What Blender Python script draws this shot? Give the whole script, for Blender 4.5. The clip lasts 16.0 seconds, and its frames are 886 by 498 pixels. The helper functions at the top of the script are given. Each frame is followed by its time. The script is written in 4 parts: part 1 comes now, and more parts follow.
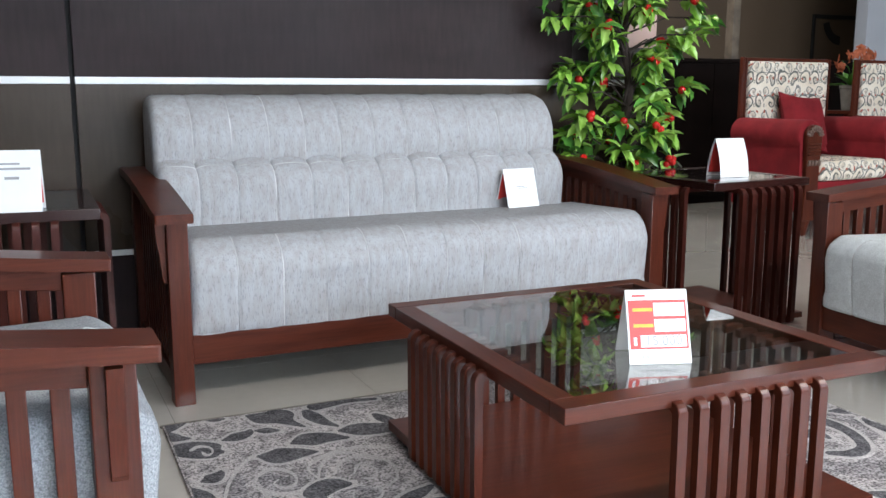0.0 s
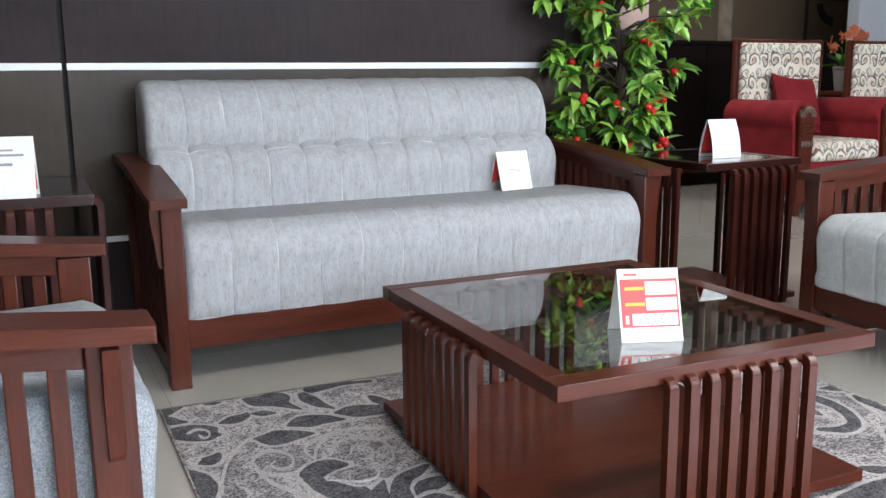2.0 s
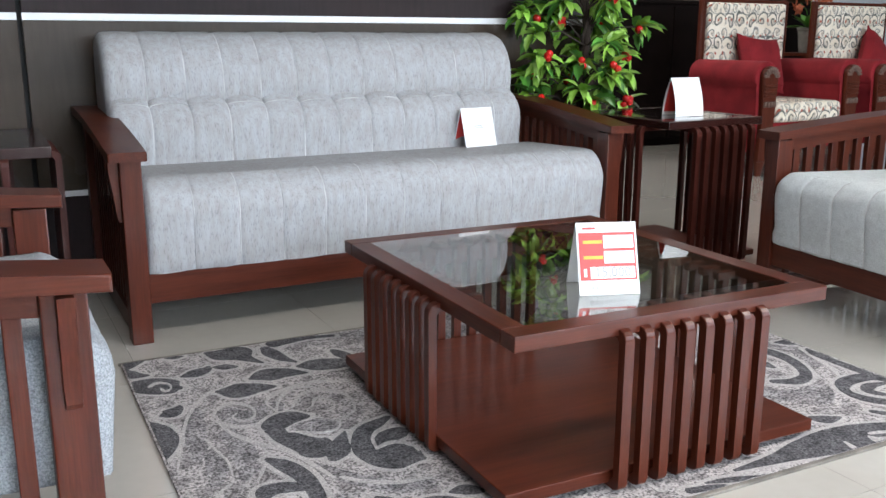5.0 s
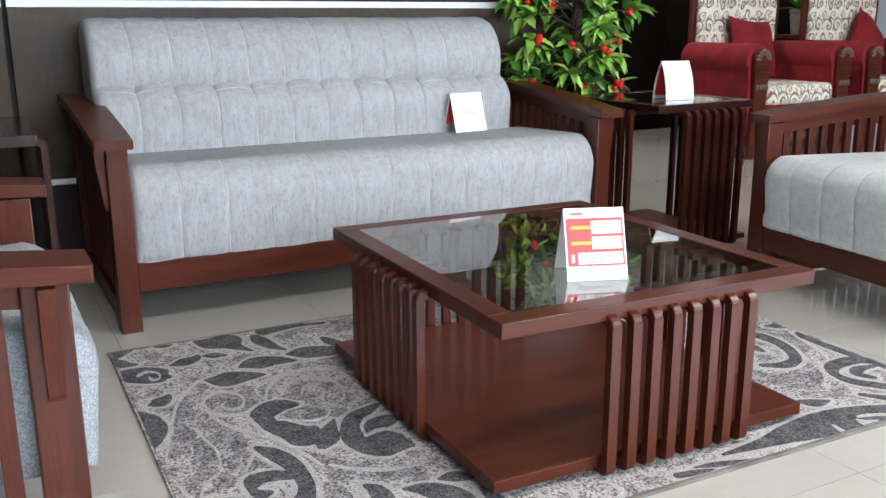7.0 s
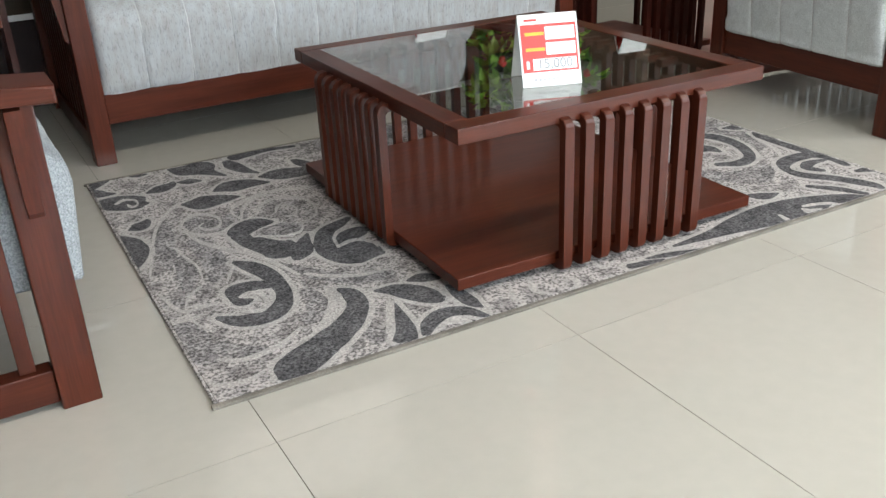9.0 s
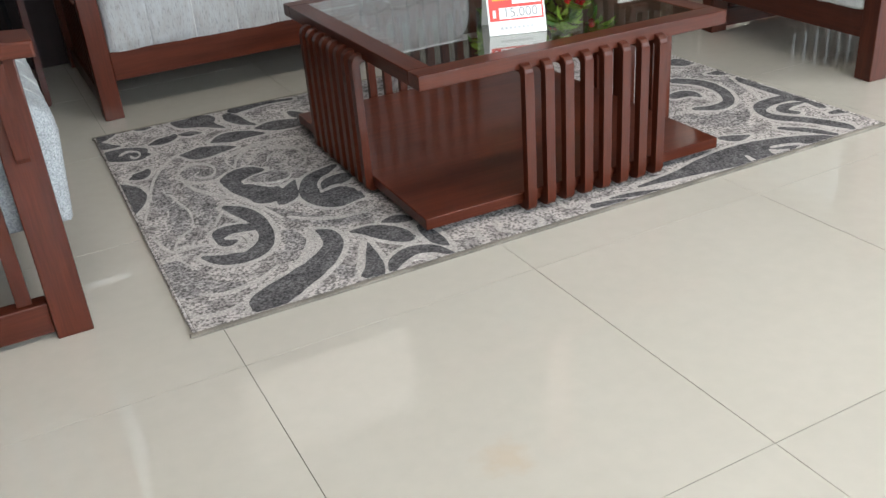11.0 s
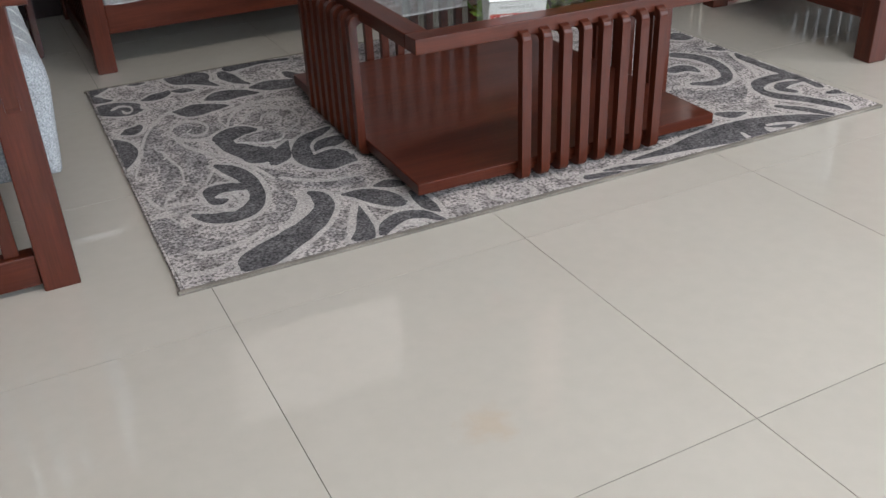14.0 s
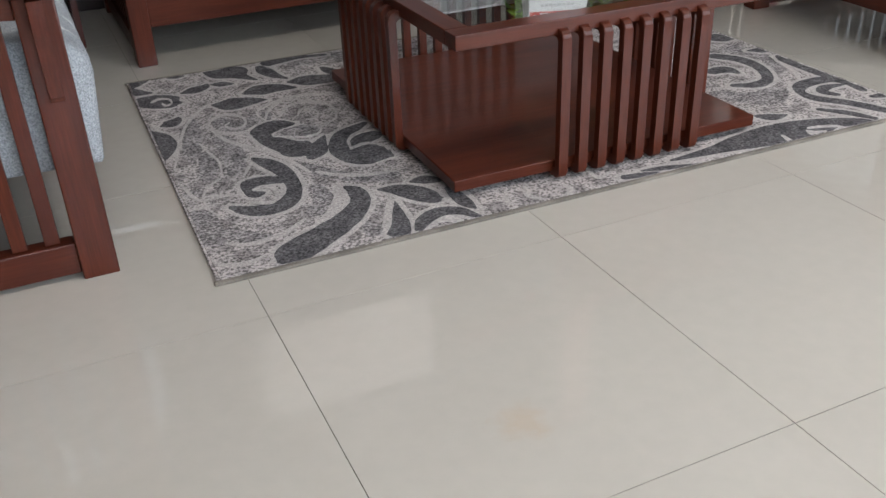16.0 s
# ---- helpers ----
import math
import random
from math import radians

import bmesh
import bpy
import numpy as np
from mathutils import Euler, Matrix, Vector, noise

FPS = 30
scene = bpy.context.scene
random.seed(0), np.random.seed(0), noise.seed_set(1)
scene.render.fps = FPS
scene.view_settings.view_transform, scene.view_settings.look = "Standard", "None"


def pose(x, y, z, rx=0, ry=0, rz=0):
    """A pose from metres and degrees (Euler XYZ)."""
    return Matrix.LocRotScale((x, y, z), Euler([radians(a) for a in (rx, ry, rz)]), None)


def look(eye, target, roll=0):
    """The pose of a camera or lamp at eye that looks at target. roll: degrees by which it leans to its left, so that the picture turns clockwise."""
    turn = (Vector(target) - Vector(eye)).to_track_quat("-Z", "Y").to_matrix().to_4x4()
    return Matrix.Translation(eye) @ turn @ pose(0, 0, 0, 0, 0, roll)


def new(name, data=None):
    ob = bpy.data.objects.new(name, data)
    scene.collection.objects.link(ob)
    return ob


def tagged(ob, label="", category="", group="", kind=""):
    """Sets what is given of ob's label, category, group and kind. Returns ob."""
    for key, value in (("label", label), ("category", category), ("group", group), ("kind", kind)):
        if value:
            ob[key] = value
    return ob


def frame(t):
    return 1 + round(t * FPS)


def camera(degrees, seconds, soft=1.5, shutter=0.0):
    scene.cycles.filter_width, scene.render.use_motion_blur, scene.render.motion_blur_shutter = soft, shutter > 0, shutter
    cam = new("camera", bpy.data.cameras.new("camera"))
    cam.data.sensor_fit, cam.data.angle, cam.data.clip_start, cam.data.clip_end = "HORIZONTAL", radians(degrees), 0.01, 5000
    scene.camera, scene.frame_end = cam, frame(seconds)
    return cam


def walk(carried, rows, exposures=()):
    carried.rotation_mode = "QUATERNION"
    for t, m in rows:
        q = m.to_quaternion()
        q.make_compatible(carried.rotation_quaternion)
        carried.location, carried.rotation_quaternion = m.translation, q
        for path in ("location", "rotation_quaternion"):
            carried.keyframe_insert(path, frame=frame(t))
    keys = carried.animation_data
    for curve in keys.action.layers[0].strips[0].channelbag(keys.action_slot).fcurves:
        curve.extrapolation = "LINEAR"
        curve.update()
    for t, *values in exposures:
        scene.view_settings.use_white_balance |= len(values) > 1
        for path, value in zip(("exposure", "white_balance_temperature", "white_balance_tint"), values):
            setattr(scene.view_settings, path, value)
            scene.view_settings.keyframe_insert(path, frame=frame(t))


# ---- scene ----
cam = camera(52.2, 16.0)
PATH = [
    (0, (-0.949, -1.043, 0.914), (-0.108, 0.739, 0.569), -0.0),
    (0.5, (-0.942, -1.056, 0.91), (-0.063, 0.703, 0.547), -0.5),
    (1, (-0.936, -1.061, 0.912), (0.004, 0.667, 0.552), -0.9),
    (1.5, (-0.943, -1.061, 0.908), (-0.091, 0.71, 0.538), -0.2),
    (2, (-0.95, -1.058, 0.907), (-0.103, 0.714, 0.531), -0.5),
    (2.5, (-0.947, -1.06, 0.908), (-0.079, 0.699, 0.52), -0.9),
    (3, (-0.947, -1.063, 0.909), (-0.04, 0.676, 0.515), -0.6),
    (3.5, (-0.946, -1.058, 0.905), (-0.069, 0.693, 0.502), -0.0),
    (4, (-0.943, -1.059, 0.905), (-0.075, 0.7, 0.514), -0.6),
    (4.2, (-0.942, -1.066, 0.904), (-0.05, 0.676, 0.489), -0.6),
    (6.3, (-0.935, -1.077, 0.878), (-0.03, 0.642, 0.402), 0.4),
    (6.5, (-0.92, -1.077, 0.88), (-0.009, 0.639, 0.404), -0.1),
    (7, (-0.922, -1.074, 0.895), (-0.014, 0.638, 0.401), -0.2),
    (7.5, (-0.946, -1.104, 0.861), (-0.016, 0.541, 0.207), 0.5),
    (8, (-0.933, -1.109, 0.889), (0.056, 0.422, 0.065), 1.1),
    (8.5, (-0.941, -1.144, 0.902), (0.032, 0.336, -0.027), -0.3),
    (8.7, (-0.936, -1.151, 0.876), (-0.021, 0.42, 0.042), -1.2),
    (10.8, (-0.854, -1.347, 0.889), (-0.043, 0.248, -0.004), -5.9),
    (11, (-0.849, -1.347, 0.886), (-0.079, 0.251, -0.038), -4.7),
    (11.5, (-0.852, -1.346, 0.892), (-0.097, 0.234, -0.074), -4.5),
    (12, (-0.85, -1.343, 0.884), (-0.128, 0.255, -0.077), -4.1),
    (12.5, (-0.852, -1.35, 0.881), (-0.098, 0.214, -0.112), -2.5),
    (13, (-0.849, -1.352, 0.881), (-0.079, 0.202, -0.117), -1.8),
    (13.5, (-0.847, -1.344, 0.879), (-0.086, 0.219, -0.11), -2.4),
    (14, (-0.846, -1.347, 0.879), (-0.079, 0.215, -0.106), -2.5),
    (14.5, (-0.85, -1.34, 0.882), (-0.122, 0.258, -0.075), -3.6),
    (15, (-0.856, -1.343, 0.873), (-0.146, 0.268, -0.077), -2.7),
    (15.5, (-0.857, -1.344, 0.875), (-0.145, 0.25, -0.1), -2.3),
    (16, (-0.858, -1.343, 0.873), (-0.149, 0.247, -0.11), -2.3),
]
walk(cam, [(t, look(eye, target, roll)) for t, eye, target, roll in PATH],
     exposures=((0.0, 0.15, 6120, 11), (7.0, 0.18, 6150, 10), (8.0, 0.13, 6400, 6), (8.5, 0.02, 6460, 6), (10.8, -0.07, 6480, 7), (12.5, -0.37, 6390, 10), (16.0, -0.42, 6360, 12)))

# ---- world, sun and lamps ----
world = bpy.data.worlds.new("world")
scene.world = world
world.use_nodes = True
wn = world.node_tree.nodes
sky = wn.new("ShaderNodeTexSky")
sky.sky_type, sky.sun_disc = "NISHITA", False
sky.sun_elevation, sky.sun_rotation = radians(50), radians(200)
wn["Background"].inputs[1].default_value = 0.12
world.node_tree.links.new(sky.outputs[0], wn["Background"].inputs[0])


def area_lamp(name, m, sx, sy, watts, colour):
    data = bpy.data.lights.new(name, "AREA")
    data.shape, data.size, data.size_y, data.energy, data.color = "RECTANGLE", sx, sy, watts, colour
    ob = new(name, data)
    ob.matrix_world = m
    return ob


# daylight in the shop front behind the camera
area_lamp("window_light", look((2.5, -4.55, 1.80), (1.4, 4, 0.9)), 7.3, 1.75, 368, (0.84, 0.93, 1.0))
# ceiling panels in front of the sofa
PANELS = ((-0.9, -1.2), (1.1, -1.2), (3.1, -1.2))
for (px, py), watts in zip(PANELS, (20, 38, 48)):
    area_lamp("panel_light", look((px, py, 2.97), (px, py, 0)), 1.1, 0.56, watts, (1.0, 0.955, 0.885))
# ceiling lights deeper in the showroom; all but the first added to brighten it
DEEP = ((2.44, 4.18), (3.2, 5.9), (5.9, 5.8), (7.9, 4.4))
for px, py in DEEP:
    area_lamp("panel_light", look((px, py, 2.97), (px, py, 0)), 0.4, 0.4, 46 if py < 4.3 and px < 4 else 22 if px < 4 else 12, (1.0, 0.95, 0.88))


# ---- materials ----
def material(name, colour, rough=0.5, metal=0.0, coat=0.0, second=None, scale=(8, 8, 8), amount=0.5, detail=4.0,
             fine=0.0, fine_scale=(200, 200, 200), bump=0.0, bump_scale=120.0, rand=0.0, spread=(0.35, 0.65), rough_var=0.0, specular=0.5, fine_hi=None, placed=False, fine_from=(0.3, 0.7), coat_rough=0.08):
    """Principled material: two colours mixed by a large noise, fine grain, bump, and a value shift per object."""
    m = bpy.data.materials.new(name)
    m.use_nodes = True
    n, l = m.node_tree.nodes, m.node_tree.links
    b = n["Principled BSDF"]
    b.inputs["Roughness"].default_value, b.inputs["Metallic"].default_value = rough, metal
    b.inputs["Coat Weight"].default_value = coat
    b.inputs["Coat Roughness"].default_value = coat_rough
    b.inputs["Specular IOR Level"].default_value = specular
    tc = n.new("ShaderNodeTexCoord")
    place = n.new("ShaderNodeNewGeometry")

    def grain(sc, det, coords="Object"):
        mp = n.new("ShaderNodeMapping")
        mp.inputs["Scale"].default_value = sc
        l.new(place.outputs["Position"] if placed else tc.outputs[coords], mp.inputs[0])
        t = n.new("ShaderNodeTexNoise")
        t.inputs["Scale"].default_value, t.inputs["Detail"].default_value = 1.0, det
        l.new(mp.outputs[0], t.inputs["Vector"])
        return t.outputs["Fac"]

    def ramp(src, a, c):
        r = n.new("ShaderNodeMapRange")
        r.inputs["From Min"].default_value, r.inputs["From Max"].default_value = a, c
        l.new(src, r.inputs[0])
        return r.outputs[0]

    mix = n.new("ShaderNodeMix")
    mix.data_type = "RGBA"
    mix.inputs[6].default_value = (*colour, 1)
    mix.inputs[7].default_value = (*(second or [v * (1 - amount) for v in colour]), 1)
    l.new(ramp(grain(scale, detail), *spread), mix.inputs[0])
    out = mix.outputs[2]
    if fine:
        f = n.new("ShaderNodeMix")
        f.data_type, f.blend_type = "RGBA", "MULTIPLY"
        f.inputs[0].default_value = 1.0
        g = n.new("ShaderNodeMapRange")
        g.inputs["From Min"].default_value, g.inputs["From Max"].default_value = fine_from
        g.inputs["To Min"].default_value, g.inputs["To Max"].default_value = 1 - fine, fine_hi or 1 + fine * 0.4
        l.new(grain(fine_scale, 3.0), g.inputs[0])
        l.new(out, f.inputs[6])
        l.new(g.outputs[0], f.inputs[7])
        out = f.outputs[2]
    if rand:
        oi = n.new("ShaderNodeObjectInfo")
        hs = n.new("ShaderNodeHueSaturation")
        g = n.new("ShaderNodeMapRange")
        g.inputs["To Min"].default_value, g.inputs["To Max"].default_value = 1 - rand, 1 + rand
        l.new(oi.outputs["Random"], g.inputs[0])
        l.new(g.outputs[0], hs.inputs["Value"])
        l.new(out, hs.inputs["Color"])
        out = hs.outputs[0]
    l.new(out, b.inputs["Base Color"])
    if rough_var:
        g = n.new("ShaderNodeMapRange")
        g.inputs["From Min"].default_value, g.inputs["From Max"].default_value = 0.3, 0.7
        g.inputs["To Min"].default_value, g.inputs["To Max"].default_value = max(0.02, rough - rough_var), rough + rough_var
        l.new(grain((3, 3, 3), 5.0), g.inputs[0])
        l.new(g.outputs[0], b.inputs["Roughness"])
    if bump:
        bp = n.new("ShaderNodeBump")
        bp.inputs["Strength"].default_value, bp.inputs["Distance"].default_value = bump, 0.004
        l.new(grain((bump_scale,) * 3, 3.0), bp.inputs["Height"])
        l.new(bp.outputs[0], b.inputs["Normal"])
    return m


WOOD_A, WOOD_B = (0.090, 0.0192, 0.0083), (0.065, 0.0134, 0.0064)
wood_x = material("mahogany_grain_x", WOOD_A, 0.42, coat=0.24, coat_rough=0.14, specular=0.16, second=WOOD_B, scale=(2.5, 30, 30), fine=0.2, fine_scale=(12, 260, 260), rough_var=0.06)
wood_y = material("mahogany_grain_y", WOOD_A, 0.42, coat=0.24, coat_rough=0.14, specular=0.16, second=WOOD_B, scale=(30, 2.5, 30), fine=0.25, fine_scale=(260, 12, 260), rough_var=0.06)
wood_z = material("mahogany_grain_z", WOOD_A, 0.42, coat=0.24, coat_rough=0.14, specular=0.16, second=WOOD_B, scale=(30, 30, 2.5), fine=0.25, fine_scale=(260, 260, 12), rough_var=0.06)
fabric = material("grey_chenille", (0.408, 0.416, 0.432), 0.95, second=(0.352, 0.342, 0.335), scale=(60, 60, 14), fine=0.24, fine_hi=1.02, fine_from=(0.33, 0.47),
                  fine_scale=(290, 290, 60), bump=0.3, bump_scale=420, specular=0.15)
fabric_chair = material("grey_tweed", (0.40, 0.425, 0.455), 0.95, second=(0.345, 0.36, 0.375), scale=(12, 12, 12), fine=0.5,
                        fine_scale=(330, 330, 330), bump=0.3, bump_scale=420, specular=0.15)
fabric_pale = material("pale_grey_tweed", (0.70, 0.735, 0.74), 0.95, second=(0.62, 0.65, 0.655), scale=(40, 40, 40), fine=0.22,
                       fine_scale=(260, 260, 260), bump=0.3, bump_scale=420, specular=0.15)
seam_mat = material("seam_thread", (0.60, 0.60, 0.60), 0.9)
tile_mat = material("cream_polished_tile", (0.548, 0.511, 0.455), 0.022, coat=0.8, coat_rough=0.015, second=(0.527, 0.492, 0.437), scale=(2.3, 1.7, 1), fine=0.025, fine_scale=(30, 30, 30), rand=0.02, placed=True)


def stain(m, spot, size, colour):
    """A faint rust-coloured mark with a ragged edge at one spot of the floor."""
    n, l = m.node_tree.nodes, m.node_tree.links
    b = n["Principled BSDF"]
    base = b.inputs["Base Color"].links[0].from_socket
    g = n.new("ShaderNodeNewGeometry")
    d = n.new("ShaderNodeVectorMath")
    d.operation = "DISTANCE"
    d.inputs[1].default_value = spot
    l.new(g.outputs["Position"], d.inputs[0])
    t = n.new("ShaderNodeTexNoise")
    t.inputs["Scale"].default_value, t.inputs["Detail"].default_value = 38.0, 3.0
    l.new(g.outputs["Position"], t.inputs["Vector"])
    a = n.new("ShaderNodeMath")
    a.operation = "MULTIPLY_ADD"
    a.inputs[1].default_value = size * 1.6
    l.new(t.outputs["Fac"], a.inputs[0])
    l.new(d.outputs["Value"], a.inputs[2])
    r = n.new("ShaderNodeMapRange")
    for k, v in (("From Min", size * 1.1), ("From Max", size * 1.9), ("To Min", 0.30), ("To Max", 0.0)):
        r.inputs[k].default_value = v
    l.new(a.outputs[0], r.inputs[0])
    mx = n.new("ShaderNodeMix")
    mx.data_type = "RGBA"
    mx.inputs[7].default_value = (*colour, 1)
    l.new(r.outputs[0], mx.inputs[0])
    l.new(base, mx.inputs[6])
    l.new(mx.outputs[2], b.inputs["Base Color"])


stain(tile_mat, (-0.345, -0.45, 0.0), 0.045, (0.52, 0.36, 0.22))
grout_mat = material("grey_grout", (0.22, 0.20, 0.18), 0.8, fine=0.3)
panel_mat = material("dark_brown_laminate", (0.032, 0.0215, 0.0215), 0.45, second=(0.024, 0.016, 0.0165), scale=(1.5, 1.5, 6), fine=0.15, fine_scale=(60, 60, 8), rough_var=0.05, specular=0.1)
panel_mat2 = material("purple_brown_laminate", (0.050, 0.036, 0.035), 0.33, second=(0.04, 0.03, 0.029), scale=(1.5, 1.5, 6), fine=0.15, fine_scale=(60, 60, 8))
# middle panels: a warm reflection in the gloss is put into the colour
panel_mid = material("reflection_brown_laminate", (0.052, 0.036, 0.024), 0.30, second=(0.040, 0.028, 0.019), scale=(1.5, 1.5, 6), fine=0.15, fine_scale=(60, 60, 8), rough_var=0.05, specular=0.14)
black_mat = material("black_gap", (0.006, 0.006, 0.006), 0.7)
stripe_mat = material("white_strip", (0.80, 0.80, 0.80), 0.4, second=(0.76, 0.76, 0.77), fine=0.03)
canvas_mat = material("pale_canvas", (0.62, 0.55, 0.50), 0.7, second=(0.55, 0.45, 0.40), scale=(3, 3, 3))
white_wall = material("white_wall_paint", (0.74, 0.74, 0.72), 0.7, second=(0.68, 0.68, 0.66), scale=(1, 1, 1), bump=0.1)
blue_wall = material("pale_blue_grey_paint", (0.44, 0.465, 0.51), 0.7, second=(0.40, 0.425, 0.47), scale=(1, 1, 1))
grey_wall = material("grey_wall_paint", (0.34, 0.33, 0.32), 0.7, second=(0.30, 0.29, 0.28), scale=(1, 1, 1))
pink_board = material("pink_beige_board", (0.66, 0.44, 0.37), 0.5, second=(0.58, 0.385, 0.33), scale=(2, 2, 2))
column_paint = material("beige_column_paint", (0.185, 0.145, 0.105), 0.7)
brown_wall = material("olive_brown_wall", (0.082, 0.055, 0.033), 0.6, second=(0.068, 0.045, 0.027), scale=(1, 1, 1))
ceiling_mat = material("ceiling_paint", (0.42, 0.42, 0.42), 0.8, second=(0.38, 0.38, 0.38), scale=(1, 1, 1))
paper_mat = material("white_card", (0.84, 0.84, 0.83), 0.45, second=(0.80, 0.80, 0.80))
red_print = material("red_print", (0.70, 0.045, 0.035), 0.4, second=(0.62, 0.04, 0.03))
yellow_print = material("yellow_print", (0.85, 0.50, 0.03), 0.4)
grey_print = material("grey_print", (0.36, 0.36, 0.37), 0.5)
pale_print = material("pale_print", (0.58, 0.58, 0.60), 0.5)
red_velvet = material("red_velvet", (0.24, 0.014, 0.019), 0.85, second=(0.17, 0.010, 0.014), scale=(9, 9, 9), fine=0.2, bump=0.3, bump_scale=300, specular=0.25)
leaf_mat = material("leaf_green", (0.22, 0.45, 0.045), 0.27, second=(0.40, 0.62, 0.13), scale=(14, 14, 14), rand=0.35)
leaf_dark = material("leaf_dark_green", (0.045, 0.16, 0.025), 0.28, second=(0.11, 0.28, 0.04), scale=(14, 14, 14), rand=0.35)
bark_mat = material("brown_bark", (0.040, 0.026, 0.018), 0.9, second=(0.022, 0.014, 0.010), scale=(40, 40, 10), bump=0.8, bump_scale=90)
berry_mat = material("red_berry", (0.62, 0.02, 0.014), 0.22, second=(0.48, 0.014, 0.012), rand=0.2)
# near-black brown: the cabinet's deep shade is put into this colour
shade_veneer = material("shade_dark_brown_veneer", (0.0085, 0.0050, 0.0045), 0.7, second=(0.006, 0.004, 0.0035), specular=0.06)
pot_mat = material("grey_pot", (0.30, 0.28, 0.25), 0.6, fine=0.2)
orange_mat = material("orange_petal", (0.45, 0.11, 0.04), 0.6, rand=0.15)
metal_mat = material("brushed_metal", (0.6, 0.6, 0.6), 0.35, metal=1.0)
rug_edge = material("taupe_binding", (0.27, 0.24, 0.205), 0.95, fine=0.3, fine_scale=(300, 300, 300))


def glass_material(name, tint, rough=0.0):
    m = bpy.data.materials.new(name)
    m.use_nodes = True
    b = m.node_tree.nodes["Principled BSDF"]
    b.inputs["Base Color"].default_value = (*tint, 1)
    b.inputs["Roughness"].default_value, b.inputs["IOR"].default_value = rough, 1.5
    b.inputs["Transmission Weight"].default_value = 1.0
    return m


table_glass = glass_material("table_glass", (0.62, 0.67, 0.65))
table_glass.node_tree.nodes["Principled BSDF"].inputs["IOR"].default_value = 1.75
# end-table slats: mahogany with their shade put into the colour
shaded_wood = material("shaded_mahogany", (0.058, 0.0115, 0.0068), 0.45, coat=0.22, coat_rough=0.2, second=(0.036, 0.0075, 0.005), scale=(30, 30, 2.5), fine=0.2, fine_scale=(260, 260, 12), specular=0.16)
# end-table frames; on the left one the dark colour also stands for shade
dark_polish = material("dark_polished_wood", (0.030, 0.008, 0.006), 0.24, coat=0.2, second=(0.02, 0.006, 0.005), scale=(2.5, 30, 30))
smoked_glass = glass_material("smoked_glass", (0.10, 0.12, 0.14))
black_glass = material("black_polished_top", (0.012, 0.008, 0.008), 0.06, coat=0.5)
window_glass = glass_material("window_glass", (0.97, 0.98, 0.98))


# ---- mesh helpers ----
def mesh_of(bm, name, smooth=20):
    data = bpy.data.meshes.new(name)
    bmesh.ops.recalc_face_normals(bm, faces=bm.faces)
    if smooth:
        for f in bm.faces:
            f.smooth = True
        for e in bm.edges:
            if len(e.link_faces) == 2 and e.calc_face_angle(0) > radians(smooth):
                e.smooth = False
    bm.to_mesh(data)
    bm.free()
    return data


def part(name, bm, mat, parent=None, label="", m=None, smooth=20):
    """One mesh object from a bmesh, under a thing or part."""
    data = mesh_of(bm, name, smooth)
    data.materials.append(mat)
    ob = new(name, data)
    ob.parent = parent
    if m is not None:
        ob.matrix_basis = m
    if label:
        ob["label"] = label
    return ob


def thing(name, m, label, category, group="", kind=""):
    ob = new(name)
    ob.matrix_basis = m
    ob.empty_display_size = 0.1
    return tagged(ob, label, category, group, kind)


def box(x0, x1, y0, y1, z0, z1, bevel=0.003, seg=2, bm=None):
    own = bmesh.new()
    bmesh.ops.create_cube(own, size=1)
    for v in own.verts:
        v.co = Vector(((x0 + x1) / 2 + v.co.x * (x1 - x0), (y0 + y1) / 2 + v.co.y * (y1 - y0), (z0 + z1) / 2 + v.co.z * (z1 - z0)))
    if bevel:
        bmesh.ops.bevel(own, geom=own.edges[:], offset=bevel, segments=seg, affect="EDGES", profile=0.5)
    if bm is None:
        return own
    tmp = bpy.data.meshes.new("tmp")
    own.to_mesh(tmp)
    own.free()
    bm.from_mesh(tmp)
    bpy.data.meshes.remove(tmp)
    return bm


def prism(outline, axis, a, b, bevel=0.0, seg=2):
    """A polygon, in the two axes other than the given one, pulled from a to b along it."""
    bm = bmesh.new()

    def co(p, h):
        return {"x": (h, p[0], p[1]), "y": (p[0], h, p[1]), "z": (p[0], p[1], h)}[axis]

    lo = [bm.verts.new(co(p, a)) for p in outline]
    hi = [bm.verts.new(co(p, b)) for p in outline]
    n = len(outline)
    for i in range(n):
        bm.faces.new((lo[i], lo[(i + 1) % n], hi[(i + 1) % n], hi[i]))
    caps = [bm.faces.new(lo), bm.faces.new(hi[::-1])]
    if bevel:
        edges = [e for f in caps for e in f.edges]
        bmesh.ops.bevel(bm, geom=edges, offset=bevel, segments=seg, affect="EDGES", profile=0.5)
    return bm


def rounded(points, radius, seg=5):
    """A polyline or outline with its inner corners rounded; radius per point."""
    out = []
    n = len(points)
    for i, p in enumerate(points):
        r = radius[i]
        p = Vector(p)
        if r <= 0:
            out.append(tuple(p))
            continue
        a, c = (Vector(points[i - 1]) - p).normalized(), (Vector(points[(i + 1) % n]) - p).normalized()
        half = a.angle(c) / 2
        d = r / math.tan(half)
        centre = p + (a + c).normalized() * (r / math.sin(half))
        s, e = p + a * d - centre, p + c * d - centre
        for k in range(seg + 1):
            q = s.lerp(e, k / seg).normalized() * r
            out.append(tuple(centre + q))
    return out


